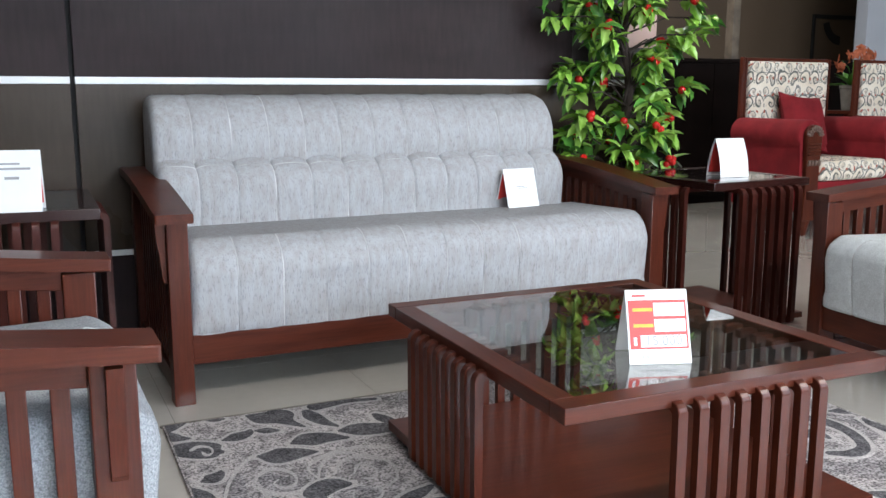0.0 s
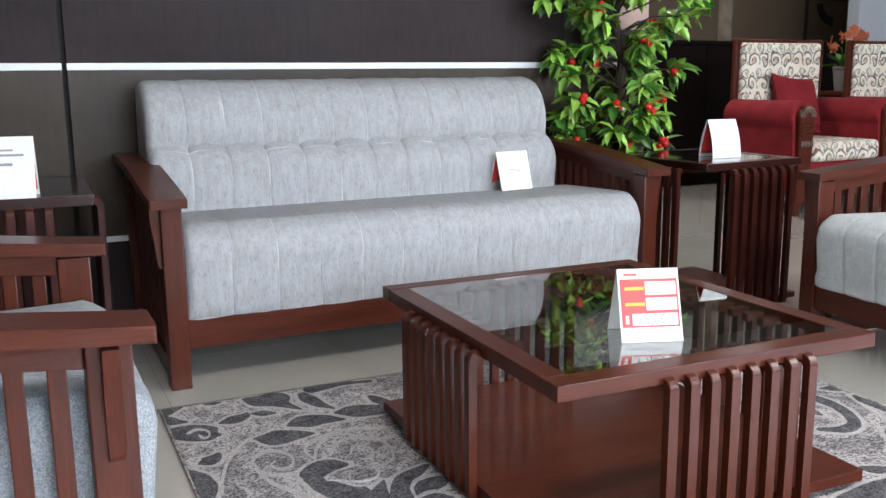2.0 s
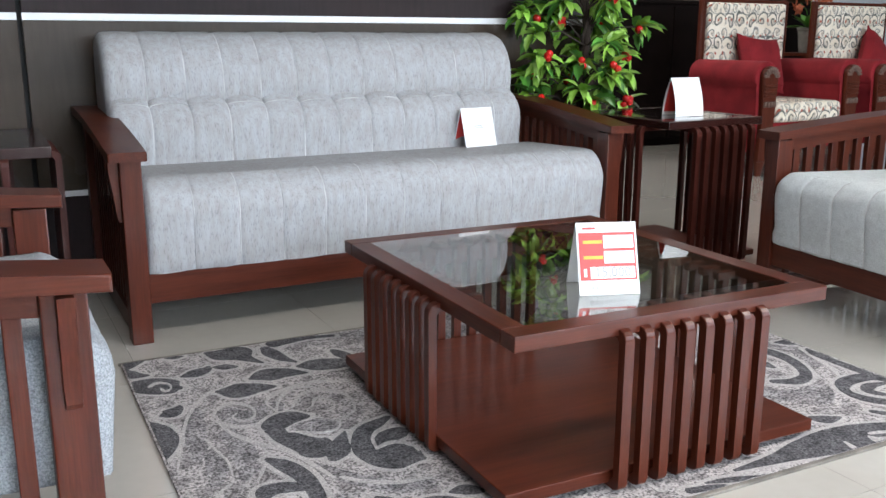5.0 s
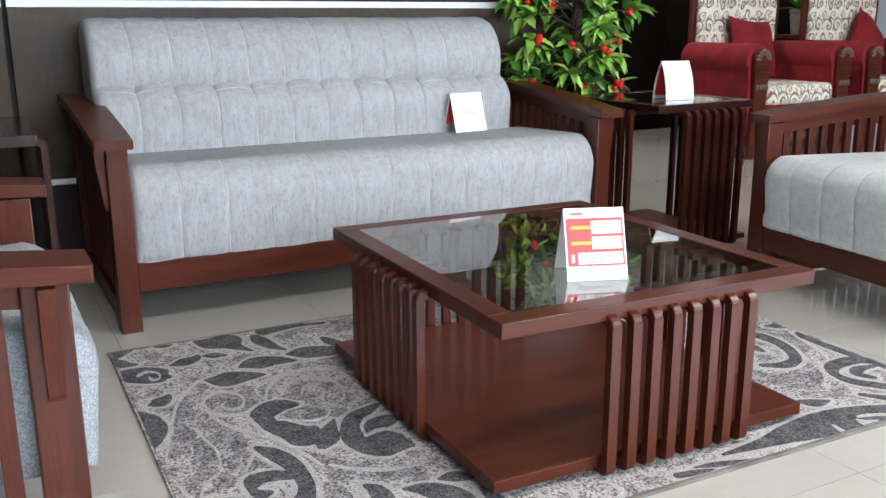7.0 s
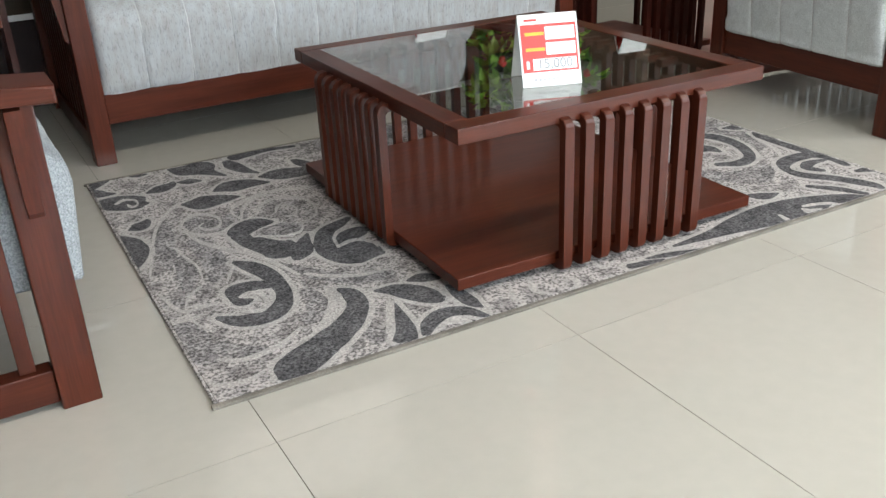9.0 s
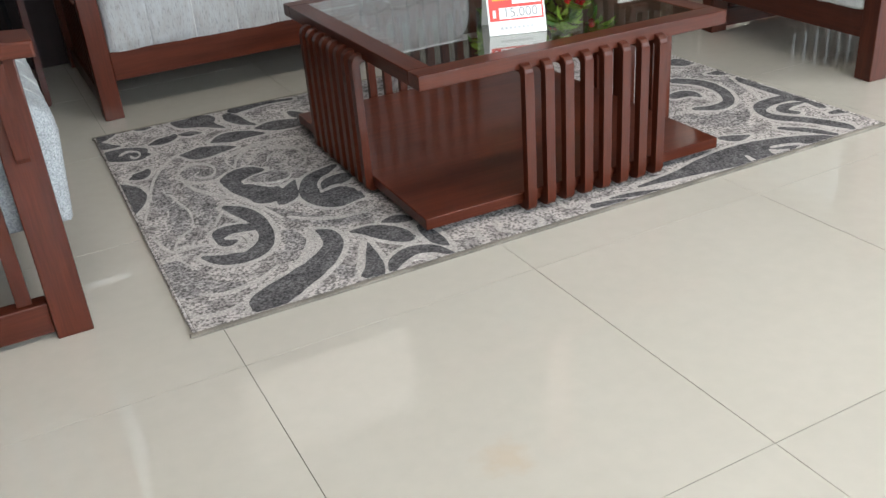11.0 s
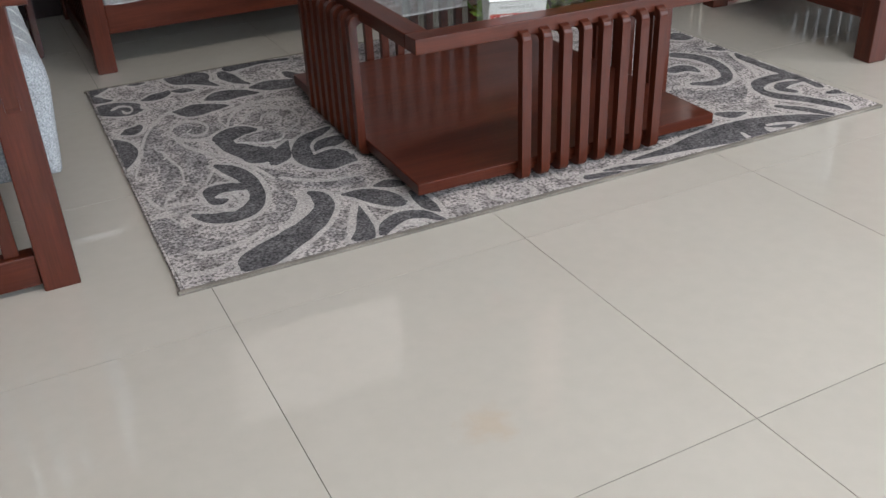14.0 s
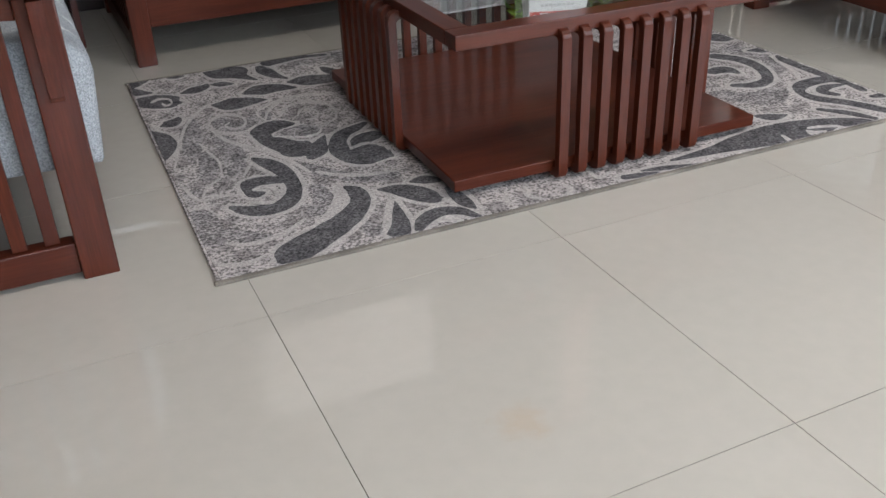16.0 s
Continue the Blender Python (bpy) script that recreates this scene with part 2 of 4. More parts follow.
def tube(points, radii, sides=8, bm=None):
    bm = bm or bmesh.new()
    rings = []
    for i, p in enumerate(points):
        p = Vector(p)
        d = (Vector(points[min(i + 1, len(points) - 1)]) - Vector(points[max(i - 1, 0)])).normalized()
        u = d.orthogonal().normalized()
        w = d.cross(u)
        rings.append([bm.verts.new(p + radii[i] * (math.cos(2 * math.pi * k / sides) * u + math.sin(2 * math.pi * k / sides) * w)) for k in range(sides)])
    for a, b in zip(rings, rings[1:]):
        # match the rings, so that the tube does not twist
        off = min(range(sides), key=lambda s: sum((a[k].co - b[(k + s) % sides].co).length for k in range(sides)))
        for k in range(sides):
            bm.faces.new((a[k], a[(k + 1) % sides], b[(k + 1 + off) % sides], b[(k + off) % sides]))
    bm.faces.new(rings[0][::-1])
    bm.faces.new(rings[-1])
    return bm


def lathe(profile, sides=24):
    bm = bmesh.new()
    rings = [[bm.verts.new((r * math.cos(2 * math.pi * k / sides), r * math.sin(2 * math.pi * k / sides), z)) for k in range(sides)] for r, z in profile]
    for a, b in zip(rings, rings[1:]):
        for k in range(sides):
            bm.faces.new((a[k], a[(k + 1) % sides], b[(k + 1) % sides], b[k]))
    bm.faces.new(rings[0][::-1])
    bm.faces.new(rings[-1])
    return bm


# ---- the room ----
WALL_Y = 2.43
TX, TY = 0.600, 0.634
X0, X1, Y0, Y1, ZC = -4.5, 10.5, -4.6, 7.2, 3.0


def structure(name, bm, mat, label, category, smooth=0):
    ob = part(name, bm, mat, None, "", None, smooth)
    return tagged(ob, label, category, "", "structure")


floor = structure("floor", box(X0 - 0.2, X1 + 0.2, Y0 - 0.2, Y1 + 0.2, -0.12, -0.0035, 0), grout_mat, "polished cream porcelain floor tiles with thin grey joints", "floor")
# ceiling and east wall stay out of view, darkened to cut bounced light
structure("ceiling", box(X0 - 0.2, X1 + 0.2, Y0 - 0.2, Y1 + 0.2, ZC, ZC + 0.1, 0), ceiling_mat, "unseen showroom ceiling, grey to cut bounced light", "ceiling")
structure("wall_east", box(X1, X1 + 0.2, Y0, Y1, 0, ZC, 0), grey_wall, "unseen end wall, grey to cut bounced light", "wall")
structure("wall_north", box(X0, X1, Y1, Y1 + 0.2, 0, ZC, 0), brown_wall, "olive brown painted wall deep in the showroom", "wall")

# shop front behind the camera: wall with a wide opening
south = bmesh.new()
for b in ((X0, X1, 0, 0.90), (X0, X1, 2.72, ZC), (X0, -1.6, 0.90, 2.72), (6.2, X1, 0.90, 2.72)):
    box(b[0], b[1], Y0 - 0.2, Y0, b[2], b[3], 0, bm=south)
structure("wall_south", south, white_wall, "white wall with a wide shop window", "wall")
# west wall is added out of view, brown to keep the left side dark
structure("wall_west", box(X0 - 0.2, X0, Y0, Y1, 0, ZC, 0), brown_wall, "unseen side wall, brown to cut bounced light", "wall")

window_1 = thing("window_1", pose(0, 0, 0), "wide aluminium-framed shop window in daylight", "window", "", "structure")
for k in range(5):
    x = -1.6 + 7.8 * k / 4
    part("window_frame", box(x - 0.035, x + 0.035, Y0 - 0.14, Y0 - 0.06, 0.90, 2.72, 0.004), metal_mat, window_1)
for k in range(4):
    x = -1.6 + 7.8 * k / 4
    pane = part("pane", box(x + 0.04, x + 7.8 / 4 - 0.04, Y0 - 0.105, Y0 - 0.095, 0.90, 2.72, 0), window_glass, window_1, smooth=0)
    pane.visible_shadow = False
# partition behind the sofa, clad in dark laminate panels with white strips
SEAM, EDGE, END = -0.742, 1.325, 1.80
partition = structure("wall_partition", box(X0, END - 0.02, WALL_Y + 0.035, WALL_Y + 0.16, 0, ZC, 0.002), black_mat, "partition wall clad in dark brown glossy panels", "wall")
for x0, x1, dy, m in ((-2.75, SEAM - 0.014, 0.0, panel_mat), (X0 + 0.02, -2.764, 0.0, panel_mat), (SEAM + 0.002, EDGE, 0.0, panel_mat), (EDGE + 0.003, END, 0.02, panel_mat2)):
    for z0, z1 in ((0.002, 0.315), (0.337, 0.937), (0.963, ZC - 0.002)):
        part("panel", box(x0, x1, WALL_Y + dy, WALL_Y + 0.045 + dy * 0.5, z0, z1, 0.0015, 1), panel_mid if z0 == 0.337 else m, partition)
    for z0, z1 in ((0.3155, 0.3365), (0.9375, 0.9625)):
        part("strip", box(x0, x1, WALL_Y + dy - 0.002, WALL_Y + 0.04, z0, z1, 0.001, 1), stripe_mat, partition, "white inlay strip")
part("panel", box(1.60, END - 0.004, WALL_Y + 0.012, WALL_Y + 0.0195, 1.11, ZC - 0.004, 0.0015, 1), pink_board, partition, "pinkish beige board")


# ---- upholstered seats with wooden mission-style frames ----
def channelled(outline, weights, x0, x1, n, groove, puff, r_end=0.03, lift=None, cross=0):
    """A cushion: an outline in y and z pulled along x, with n channels between stitched grooves. Also gives the lines of the seams."""
    bm = bmesh.new()
    pts = [Vector(p) for p in outline]
    k = len(pts)
    centre = sum(pts, Vector((0, 0))) / k
    normals = []
    for i in range(k):
        d = (pts[(i + 1) % k] - pts[i - 1]).normalized()
        normals.append(Vector((d.y, -d.x)))
    if sum((pts[i] - centre).dot(normals[i]) for i in range(k)) < 0:
        normals = [-v for v in normals]
    pitch = (x1 - x0) / n
    xs = set()
    for c in range(n + 1):
        s = x0 + c * pitch
        xs |= {round(s + d, 5) for d in (-0.05, -0.03, -0.016, -0.009, -0.005, -0.002, 0, 0.002, 0.005, 0.009, 0.016, 0.03, 0.05) if x0 <= s + d <= x1}
    xs = sorted(xs | {x0 + r_end * (1 - math.cos(a)) for a in (0.35, 0.7, 1.1)} | {x1 - r_end * (1 - math.cos(a)) for a in (0.35, 0.7, 1.1)})

    def at(x, i):
        u = (x - x0) / pitch % 1.0
        d = min(u, 1 - u) * pitch
        e = min(x - x0, x1 - x)
        dip = math.exp(-(d / 0.006) ** 2) if e > 0.02 else 0.0
        arch = max(0.0, math.sin(math.pi * u)) ** 0.5
        inset = r_end * (1 - math.sqrt(max(0.0, 1 - (1 - e / r_end) ** 2))) if e < r_end else 0.0
        inset *= 0.25 if pts[i].y < 0.24 else 1.0
        wob = 0.004 * noise.noise((x * 7, i * 0.35, n)) + 0.0015 * noise.noise((x * 31, i * 0.9, 2.0))
        q = pts[i] + normals[i] * (weights[i] * (puff * arch - groove * dip + wob) - inset)
        if lift:
            q = q + Vector((0, lift[i] * (arch - 0.6)))
        return (x, q.x, q.y)

    rings = [[bm.verts.new(at(x, i)) for i in range(k)] for x in xs]
    for a, b in zip(rings, rings[1:]):
        for i in range(k):
            bm.faces.new((a[i], a[(i + 1) % k], b[(i + 1) % k], b[i]))
    bm.faces.new(rings[0])
    bm.faces.new(rings[-1][::-1])
    seams = [[at(x0 + c * pitch, i) for i in range(k) if weights[i] > 0.05] for c in range(1, n)]
    if cross:
        # a scalloped line of thread where two tiers meet
        seams.append([at(x, cross) for x in xs if 0.03 < x - x0 < x1 - x0 - 0.03])
    return bm, seams


def upholstery(name, ob, cloth, label, *args, **kw):
    bm, seams = channelled(*args, **kw)
    cushion = part(name, bm, cloth, ob, label, smooth=60)
    for line in seams:
        part("seam", tube(line, [0.0021] * len(line), 5), seam_mat, cushion, "pale stitched seam")
    return cushion


def seat_outline(back_y, front, crest):
    pts = [(front + 0.024, 0.198), (front, crest), (back_y, crest - 0.02), (back_y, 0.21)]
    out = rounded(pts, [0.012, 0.105 if crest > 0.46 else 0.075, 0.02, 0.02], 12)
    # more rows up the front
    lift = [(front + 0.024 * (1 - (z - 0.198) / (crest - 0.198)), z) for z in [0.21 + (crest - 0.33) * k / 5 for k in range(1, 5)]]
    i = next(n for n, p in enumerate(out) if p[1] > crest - 0.13)
    out = out[:i] + lift + out[i:]
    w = [1.0 if y < back_y - 0.03 and (z > 0.30 or y < front + 0.03) else 0.0 for y, z in out]
    return out, w


def back_outline():
    out, w = [], []
    for k in range(13):
        v = k / 12
        out.append((0.445 + 0.082 * v - 0.050 * math.sin(math.pi * v ** 1.9) ** 0.8, 0.42 + 0.258 * v + 0.008 * math.sin(math.pi * v)))
        w.append(0.6 + 0.4 * v if k < 11 else (0.9, 0.15)[k - 11])
    # the upper tier swells forward, then rolls over into the crest
    for k in range(1, 19):
        v = k / 18
        q = [(1 - v) ** 3 * a + 3 * v * (1 - v) ** 2 * b + 3 * v * v * (1 - v) * c + v ** 3 * d for a, b, c, d in ((0.528, 0.506, 0.545, 0.690), (0.678, 0.755, 0.890, 0.898))]
        out.append(tuple(q))
        w.append(min(1.0, 0.3 + 1.2 * v) if v < 0.85 else 0.6)
    out += [(0.735, 0.888), (0.765, 0.855)]
    w += [0.2, 0.0]
    out += [(0.772, 0.78), (0.775, 0.40)]
    w += [0.0, 0.0]
    return out, w


ARM_Z, DEPTH = 0.572, 0.84


def arm_curve(y, arm_z):
    s = min(1.0, max(0.0, (y + 0.012) / DEPTH))
    return arm_z + (0.070 if arm_z == ARM_Z else 0.055) * math.sin(s * math.pi / 2)


def seating(name, width, channels, m, label, category, cloth, deeper=0.0, overhang=0.0, crest=0.485, pitch=0.056, arm_z=ARM_Z, nose=0.032, short=0.0):
    """Origin on the floor under the middle of the front; it faces -y."""
    ob = thing(name, m, label, category)
    h = width / 2
    depth = DEPTH + deeper
    arm_height = lambda y: arm_curve(y, arm_z)
    for side in (-1, 1):
        def bx(a, b, *rest, **kw):
            lo, hi = sorted((side * a, side * b))
            return box(lo, hi, *rest, **kw)
        part("front_post", bx(h - 0.060, h, 0.0, 0.066, 0.0, arm_z - 0.028, bevel=0.003), wood_z, ob)
        part("back_post", bx(h - 0.060, h, depth - 0.066, depth, 0.0, 0.60, bevel=0.003), wood_z, ob)
        part("bottom_rail", bx(h - 0.050, h - 0.010, 0.0665, depth - 0.0665, 0.012, 0.075), wood_y, ob)
        line = [(-nose + (depth + nose) * k / 12) for k in range(13)]
        under = [(y, arm_height(y) - 0.028) for y in line if 0.0665 <= y <= depth - 0.067]
        under = [(0.0665, arm_height(0.0665) - 0.0285)] + under + [(depth - 0.0665, arm_height(depth - 0.0665) - 0.0285)]
        part("top_rail", prism([(y, z - 0.0005) for y, z in under] + [(y, z - 0.045) for y, z in under[::-1]], "x", *sorted((side * (h - 0.048), side * (h - 0.012))), bevel=0.002), wood_y, ob)
        outline = [(y, arm_height(y)) for y in line] + [(y, arm_height(y) - 0.028) for y in line[::-1]]
        part("arm_top", prism(outline, "x", *sorted((side * (h - 0.073), side * (h + 0.034))), bevel=0.005), wood_y, ob)
        # bracket under the overhanging arm
        bracket = [(h + 0.0005, arm_z - 0.029), (h + 0.031, arm_z - 0.029), (h + 0.027, arm_z - 0.07), (h + 0.020, arm_z - 0.12), (h + 0.015, arm_z - 0.17), (h + 0.013, arm_z - 0.196), (h + 0.008, arm_z - 0.205), (h + 0.0005, arm_z - 0.207)]
        part("bracket", prism([(side * x, z) for x, z in bracket], "y", 0.020, 0.045, bevel=0.002), wood_z, ob)
        count = int((depth - 0.19) / pitch) + 1
        for k in range(count):
            y = 0.104 + k * pitch
            part("slat", bx(h - 0.040, h - 0.020, y - 0.0135, y + 0.0135, 0.0755, arm_height(y) - 0.073, bevel=0.002), wood_z, ob)
    part("front_rail", box(-h + 0.0605, h - 0.0605, 0.010, 0.042, 0.118, 0.207, 0.003), wood_x, ob)
    part("back_board", box(-h + 0.0605, h - 0.0605, depth - 0.045, depth - 0.02, 0.10, 0.62, 0.003), wood_x, ob)
    x = h - 0.062
    o, w = seat_outline(0.50 + deeper, -0.012 - overhang, crest)
    upholstery("seat", ob, cloth, "light grey channel-stitched seat", o, w, -x, x, channels, 0.0018, 0.0013)
    o, w = back_outline()
    o = [(y + deeper, z) for y, z in o]
    upholstery("backrest", ob, cloth, "light grey channel-tufted back in two tiers", o, w, -x - 0.016, x + 0.016 - short, channels, 0.003, 0.004,
               cross=11, lift=[0.022 * max(0.0, 1 - abs(z - 0.685) / 0.05) if y < deeper + 0.56 else 0.0 for y, z in o])
    return ob


seating("sofa", 1.765, 12, pose(0.3045, 1.578, 0, 0, 0, 0), "three-seat sofa with light grey channelled cushions and mahogany frame", "sofa", fabric, short=0.100)
seating("armchair", 0.770, 5, pose(-0.812, 0.673, 0, 0, 0, 90), "mahogany slatted armchair with grey tweed cushions beside the rug", "armchair", fabric_chair, 0.15, 0.034, 0.445, 0.057, 0.558)
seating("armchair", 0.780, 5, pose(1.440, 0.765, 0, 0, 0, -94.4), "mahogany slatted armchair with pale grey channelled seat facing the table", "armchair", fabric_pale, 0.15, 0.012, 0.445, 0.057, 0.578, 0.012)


# ---- tables with bent slat legs ----
def bent_slat(ztop, zbot, run_top, run_bot, thick, wide):
    """A flat bar bent in at top and bottom, outer face at y = 0, running inwards along +y, centred on x = 0."""
    pts = [(run_top, ztop), (0, ztop), (0, zbot), (run_bot, zbot), (run_bot, zbot + thick), (thick, zbot + thick), (thick, ztop - thick), (run_top, ztop - thick)]
    return prism(rounded(pts, [0, 0.021, 0.016, 0, 0, 0.006, 0.006, 0], 5), "x", -wide / 2, wide / 2, bevel=0.0018, seg=1)


def slat_group(ob, edge, half, count, pitch, middle, slat):
    """Slats along one edge of a table: edge 0 front, 1 right, 2 back, 3 left."""
    for k in range(count):
        s = middle + (k - (count - 1) / 2) * pitch
        o = new("slat", slat)
        o.parent = ob
        o.matrix_basis = pose(0, 0, 0, 0, 0, edge * 90) @ pose(s, -half, 0)


def slatted_table(name, m, hx, hy, height, frame_w, frame_t, glass, count, pitch, label, shelf, reach, middles, wide=0.022, group="", top=None, rise_top=0.004, low=0.010):
    """shelf: half width, half depth, bottom and top; reach and middles: outer face and middle of the slats at the front, right, back and left."""
    ob = thing(name, m, label, "table", group)
    zb = height - frame_t
    w = frame_w
    for x0, x1, y0, y1, mt in ((-hx, hx, -hy, -hy + w, top or wood_x), (-hx, hx, hy - w, hy, top or wood_x), (-hx, -hx + w, -hy + w + 0.0003, hy - w - 0.0003, top or wood_y), (hx - w, hx, -hy + w + 0.0003, hy - w - 0.0003, top or wood_y)):
        part("top_frame", box(x0, x1, y0, y1, zb, height, 0.0022), mt, ob)
    part("glass_top", box(-hx + w - 0.004, hx - w + 0.004, -hy + w - 0.004, hy - w + 0.004, height - 0.009, height - 0.001, 0.001, 1), glass, ob, "glass inset", smooth=0).visible_shadow = False
    sx, sy, z0, z1 = shelf
    part("shelf", box(-sx, sx, -sy, sy, z0, z1, 0.0025), wood_x, ob, "polished mahogany bottom shelf")
    slat = mesh_of(bent_slat(zb + rise_top, low, 0.13, 0.085, 0.019, wide), "slat")
    slat.materials.append(shaded_wood if top else wood_z)
    for edge in range(4):
        slat_group(ob, edge, reach[edge], count, pitch, middles[edge], slat)
    return ob


TABLE_Z, END_Z = 0.364, 0.582
slatted_table("coffee_table", pose(0.289, 0.658, 0.002, 0, 0, -1.2), 0.393, 0.437, TABLE_Z, 0.052, 0.032, table_glass, 8, 0.0498,
              "square mahogany coffee table with glass top and bent slat legs", (0.400, 0.428, 0.022, 0.049), (0.458, 0.420, 0.458, 0.420), (0.024, -0.033, -0.02, -0.05), rise_top=0.013, low=0.012)
slatted_table("end_table", pose(1.580, 1.800, 0, 0, 0, 3), 0.250, 0.285, END_Z, 0.05, 0.030, black_glass, 7, 0.049,
              "dark-topped mahogany end table with shade-darkened bent slat legs beside the sofa", (0.262, 0.285, 0.020, 0.043), (0.309, 0.274, 0.309, 0.274), (0.03, 0.0, 0.0, 0.0), group="end tables", top=dark_polish)
slatted_table("end_table", pose(-0.985, 2.000, 0, 0, 0, -1), 0.250, 0.295, END_Z, 0.05, 0.032, smoked_glass, 7, 0.049,
              "mahogany end table with shade-darkened frame and smoked glass top beside the sofa", (0.262, 0.295, 0.020, 0.043), (0.319, 0.284, 0.319, 0.284), (-0.02, 0.0, 0.0, 0.0), group="end tables", top=dark_polish)


# ---- rug ----
RUG_W, RUG_D = 1.82, 1.29
rug = thing("rug", pose(0.257, 0.772, 0, 0, 0, -0.8), "cream and charcoal rug with scrolling leaf pattern on the tiles", "rug")
rug_pile = material("cream_pile", (0.51, 0.465, 0.455), 1.0, second=(0.30, 0.272, 0.268), scale=(24, 24, 24), detail=7.0, fine=0.66, fine_hi=1.16, fine_from=(0.39, 0.56), fine_scale=(165, 165, 165), bump=1.0, bump_scale=240, specular=0.05, spread=(0.46, 0.62))
rug_dark = material("charcoal_pile", (0.120, 0.114, 0.119), 1.0, second=(0.076, 0.073, 0.077), scale=(30, 30, 30), fine=0.45, fine_hi=2.0, fine_from=(0.36, 0.68), fine_scale=(190, 190, 190), bump=1.0, bump_scale=240, specular=0.05)
rug.scale = (1, 1, 0.7)
part("woven_field", box(-RUG_W / 2 + 0.012, RUG_W / 2 - 0.012, -RUG_D / 2 + 0.012, RUG_D / 2 - 0.012, 0.0005, 0.010, 0.002, 1), rug_pile, rug)
for x0, x1, y0, y1 in ((-RUG_W / 2, RUG_W / 2, -RUG_D / 2, -RUG_D / 2 + 0.0118), (-RUG_W / 2, RUG_W / 2, RUG_D / 2 - 0.0118, RUG_D / 2),
                       (-RUG_W / 2 + 0.006, -RUG_W / 2 + 0.0118, -RUG_D / 2 + 0.012, RUG_D / 2 - 0.012), (RUG_W / 2 - 0.0118, RUG_W / 2, -RUG_D / 2 + 0.012, RUG_D / 2 - 0.012)):
    part("binding", box(x0, x1, y0, y1, 0.0003, 0.011, 0.003), rug_edge if y1 - y0 < 0.1 else rug_pile, rug, "taupe bound edge" if y1 - y0 < 0.1 else "")


def ribbon(stations, widen=0.0):
    """A band along a smooth line through stations (x, y, width)."""
    pts = [Vector(p) for p in stations]
    pts = [2 * pts[0] - pts[1]] + pts + [2 * pts[-1] - pts[-2]]
    line = []
    for a, b, c, d in zip(pts, pts[1:], pts[2:], pts[3:]):
        for k in range(7):
            t = k / 7
            line.append(0.5 * ((2 * b) + (c - a) * t + (2 * a - 5 * b + 4 * c - d) * t * t + (3 * b - a - 3 * c + d) * t ** 3))
    line.append(pts[-2])
    ends = []
    for p, q in ((line[0], line[1]), (line[-1], line[-2])):
        d = (p - q).to_2d().normalized() * (widen + min(0.35 * p.z, 0.012))
        ends.append(Vector((p.x + d.x, p.y + d.y, p.z * 0.35)))
    line = [ends[0]] + line + [ends[1]]
    n = len(line)
    left, right = [], []
    for i, p in enumerate(line):
        d = (line[min(i + 1, n - 1)] - line[max(i - 1, 0)]).to_2d().normalized()
        h = max(0.0015, p.z / 2) * (1 + 0.06 * noise.noise((p.x * 40, p.y * 40, 1.7))) + widen
        for side, s in ((left, 1), (right, -1)):
            q = p.to_2d() + s * Vector((-d.y, d.x)) * h
            # no fold on the inner side of a tight bend
            side.append(side[-1] if side and (q - side[-1]).dot(d) < 0 else q)
    lim = lambda q: (max(-RUG_W / 2 + 0.013, min(RUG_W / 2 - 0.013, q.x)), max(-RUG_D / 2 + 0.013, min(RUG_D / 2 - 0.013, q.y)))
    return [lim(q) for q in left], [lim(q) for q in right]


def inlay(name, mat, stations, widen, top, label):
    left, right = ribbon(stations, widen)
    bm = bmesh.new()
    rows = [[bm.verts.new((*q, z)) for q, z in ((l, 0.009), (l, top), (r, top), (r, 0.009))] for l, r in zip(left, right)]
    for a, b in zip(rows, rows[1:]):
        for k in range(3):
            bm.faces.new((a[k], a[k + 1], b[k + 1], b[k]))
    return part(name, bm, mat, rug, label, smooth=0)


rug_line = material("cream_line_pile", (0.60, 0.558, 0.54), 1.0, second=(0.51, 0.472, 0.458), scale=(30, 30, 30), fine=0.42, fine_scale=(180, 180, 180), bump=1.0, bump_scale=240, specular=0.05)
rug_grey = material("speckled_grey_pile", (0.42, 0.386, 0.384), 1.0, second=(0.215, 0.200, 0.203), scale=(34, 34, 34), detail=7.0, fine=0.68, fine_hi=1.3, fine_from=(0.38, 0.60), fine_scale=(165, 165, 165), bump=1.0, bump_scale=240, specular=0.05)
level = 0


def rise():
    global level
    level += 1
    return level * 0.00001


def dark_motif(*stations):
    """A charcoal leaf with a cream line round it."""
    up = rise()
    inlay("outline", rug_line, stations, 0.013, 0.0106 + up, "cream outline")
    inlay("leaf_motif", rug_dark, stations, 0.0, 0.0121 + up, "charcoal woven leaf")


def grey_motif(*stations):
    inlay("swirl_motif", rug_grey, stations, 0.0, 0.0102 + rise() * 0.25, "speckled grey woven swirl")


def over_motif(*stations):
    """A speckled leaf with a cream line, woven over a charcoal shape."""
    inlay("outline", rug_line, stations, 0.007, 0.0140, "cream outline")
    inlay("leaf_motif", rug_grey, stations, 0.0, 0.0143, "speckled grey woven leaf")


def pale_over(*stations):
    inlay("scroll_line", rug_line, stations, 0.0, 0.0136 + rise() * 0.2, "cream woven scroll")


def pale_motif(*stations):
    inlay("scroll_line", rug_line, stations, 0.0, 0.0106 + rise(), "cream woven scroll")


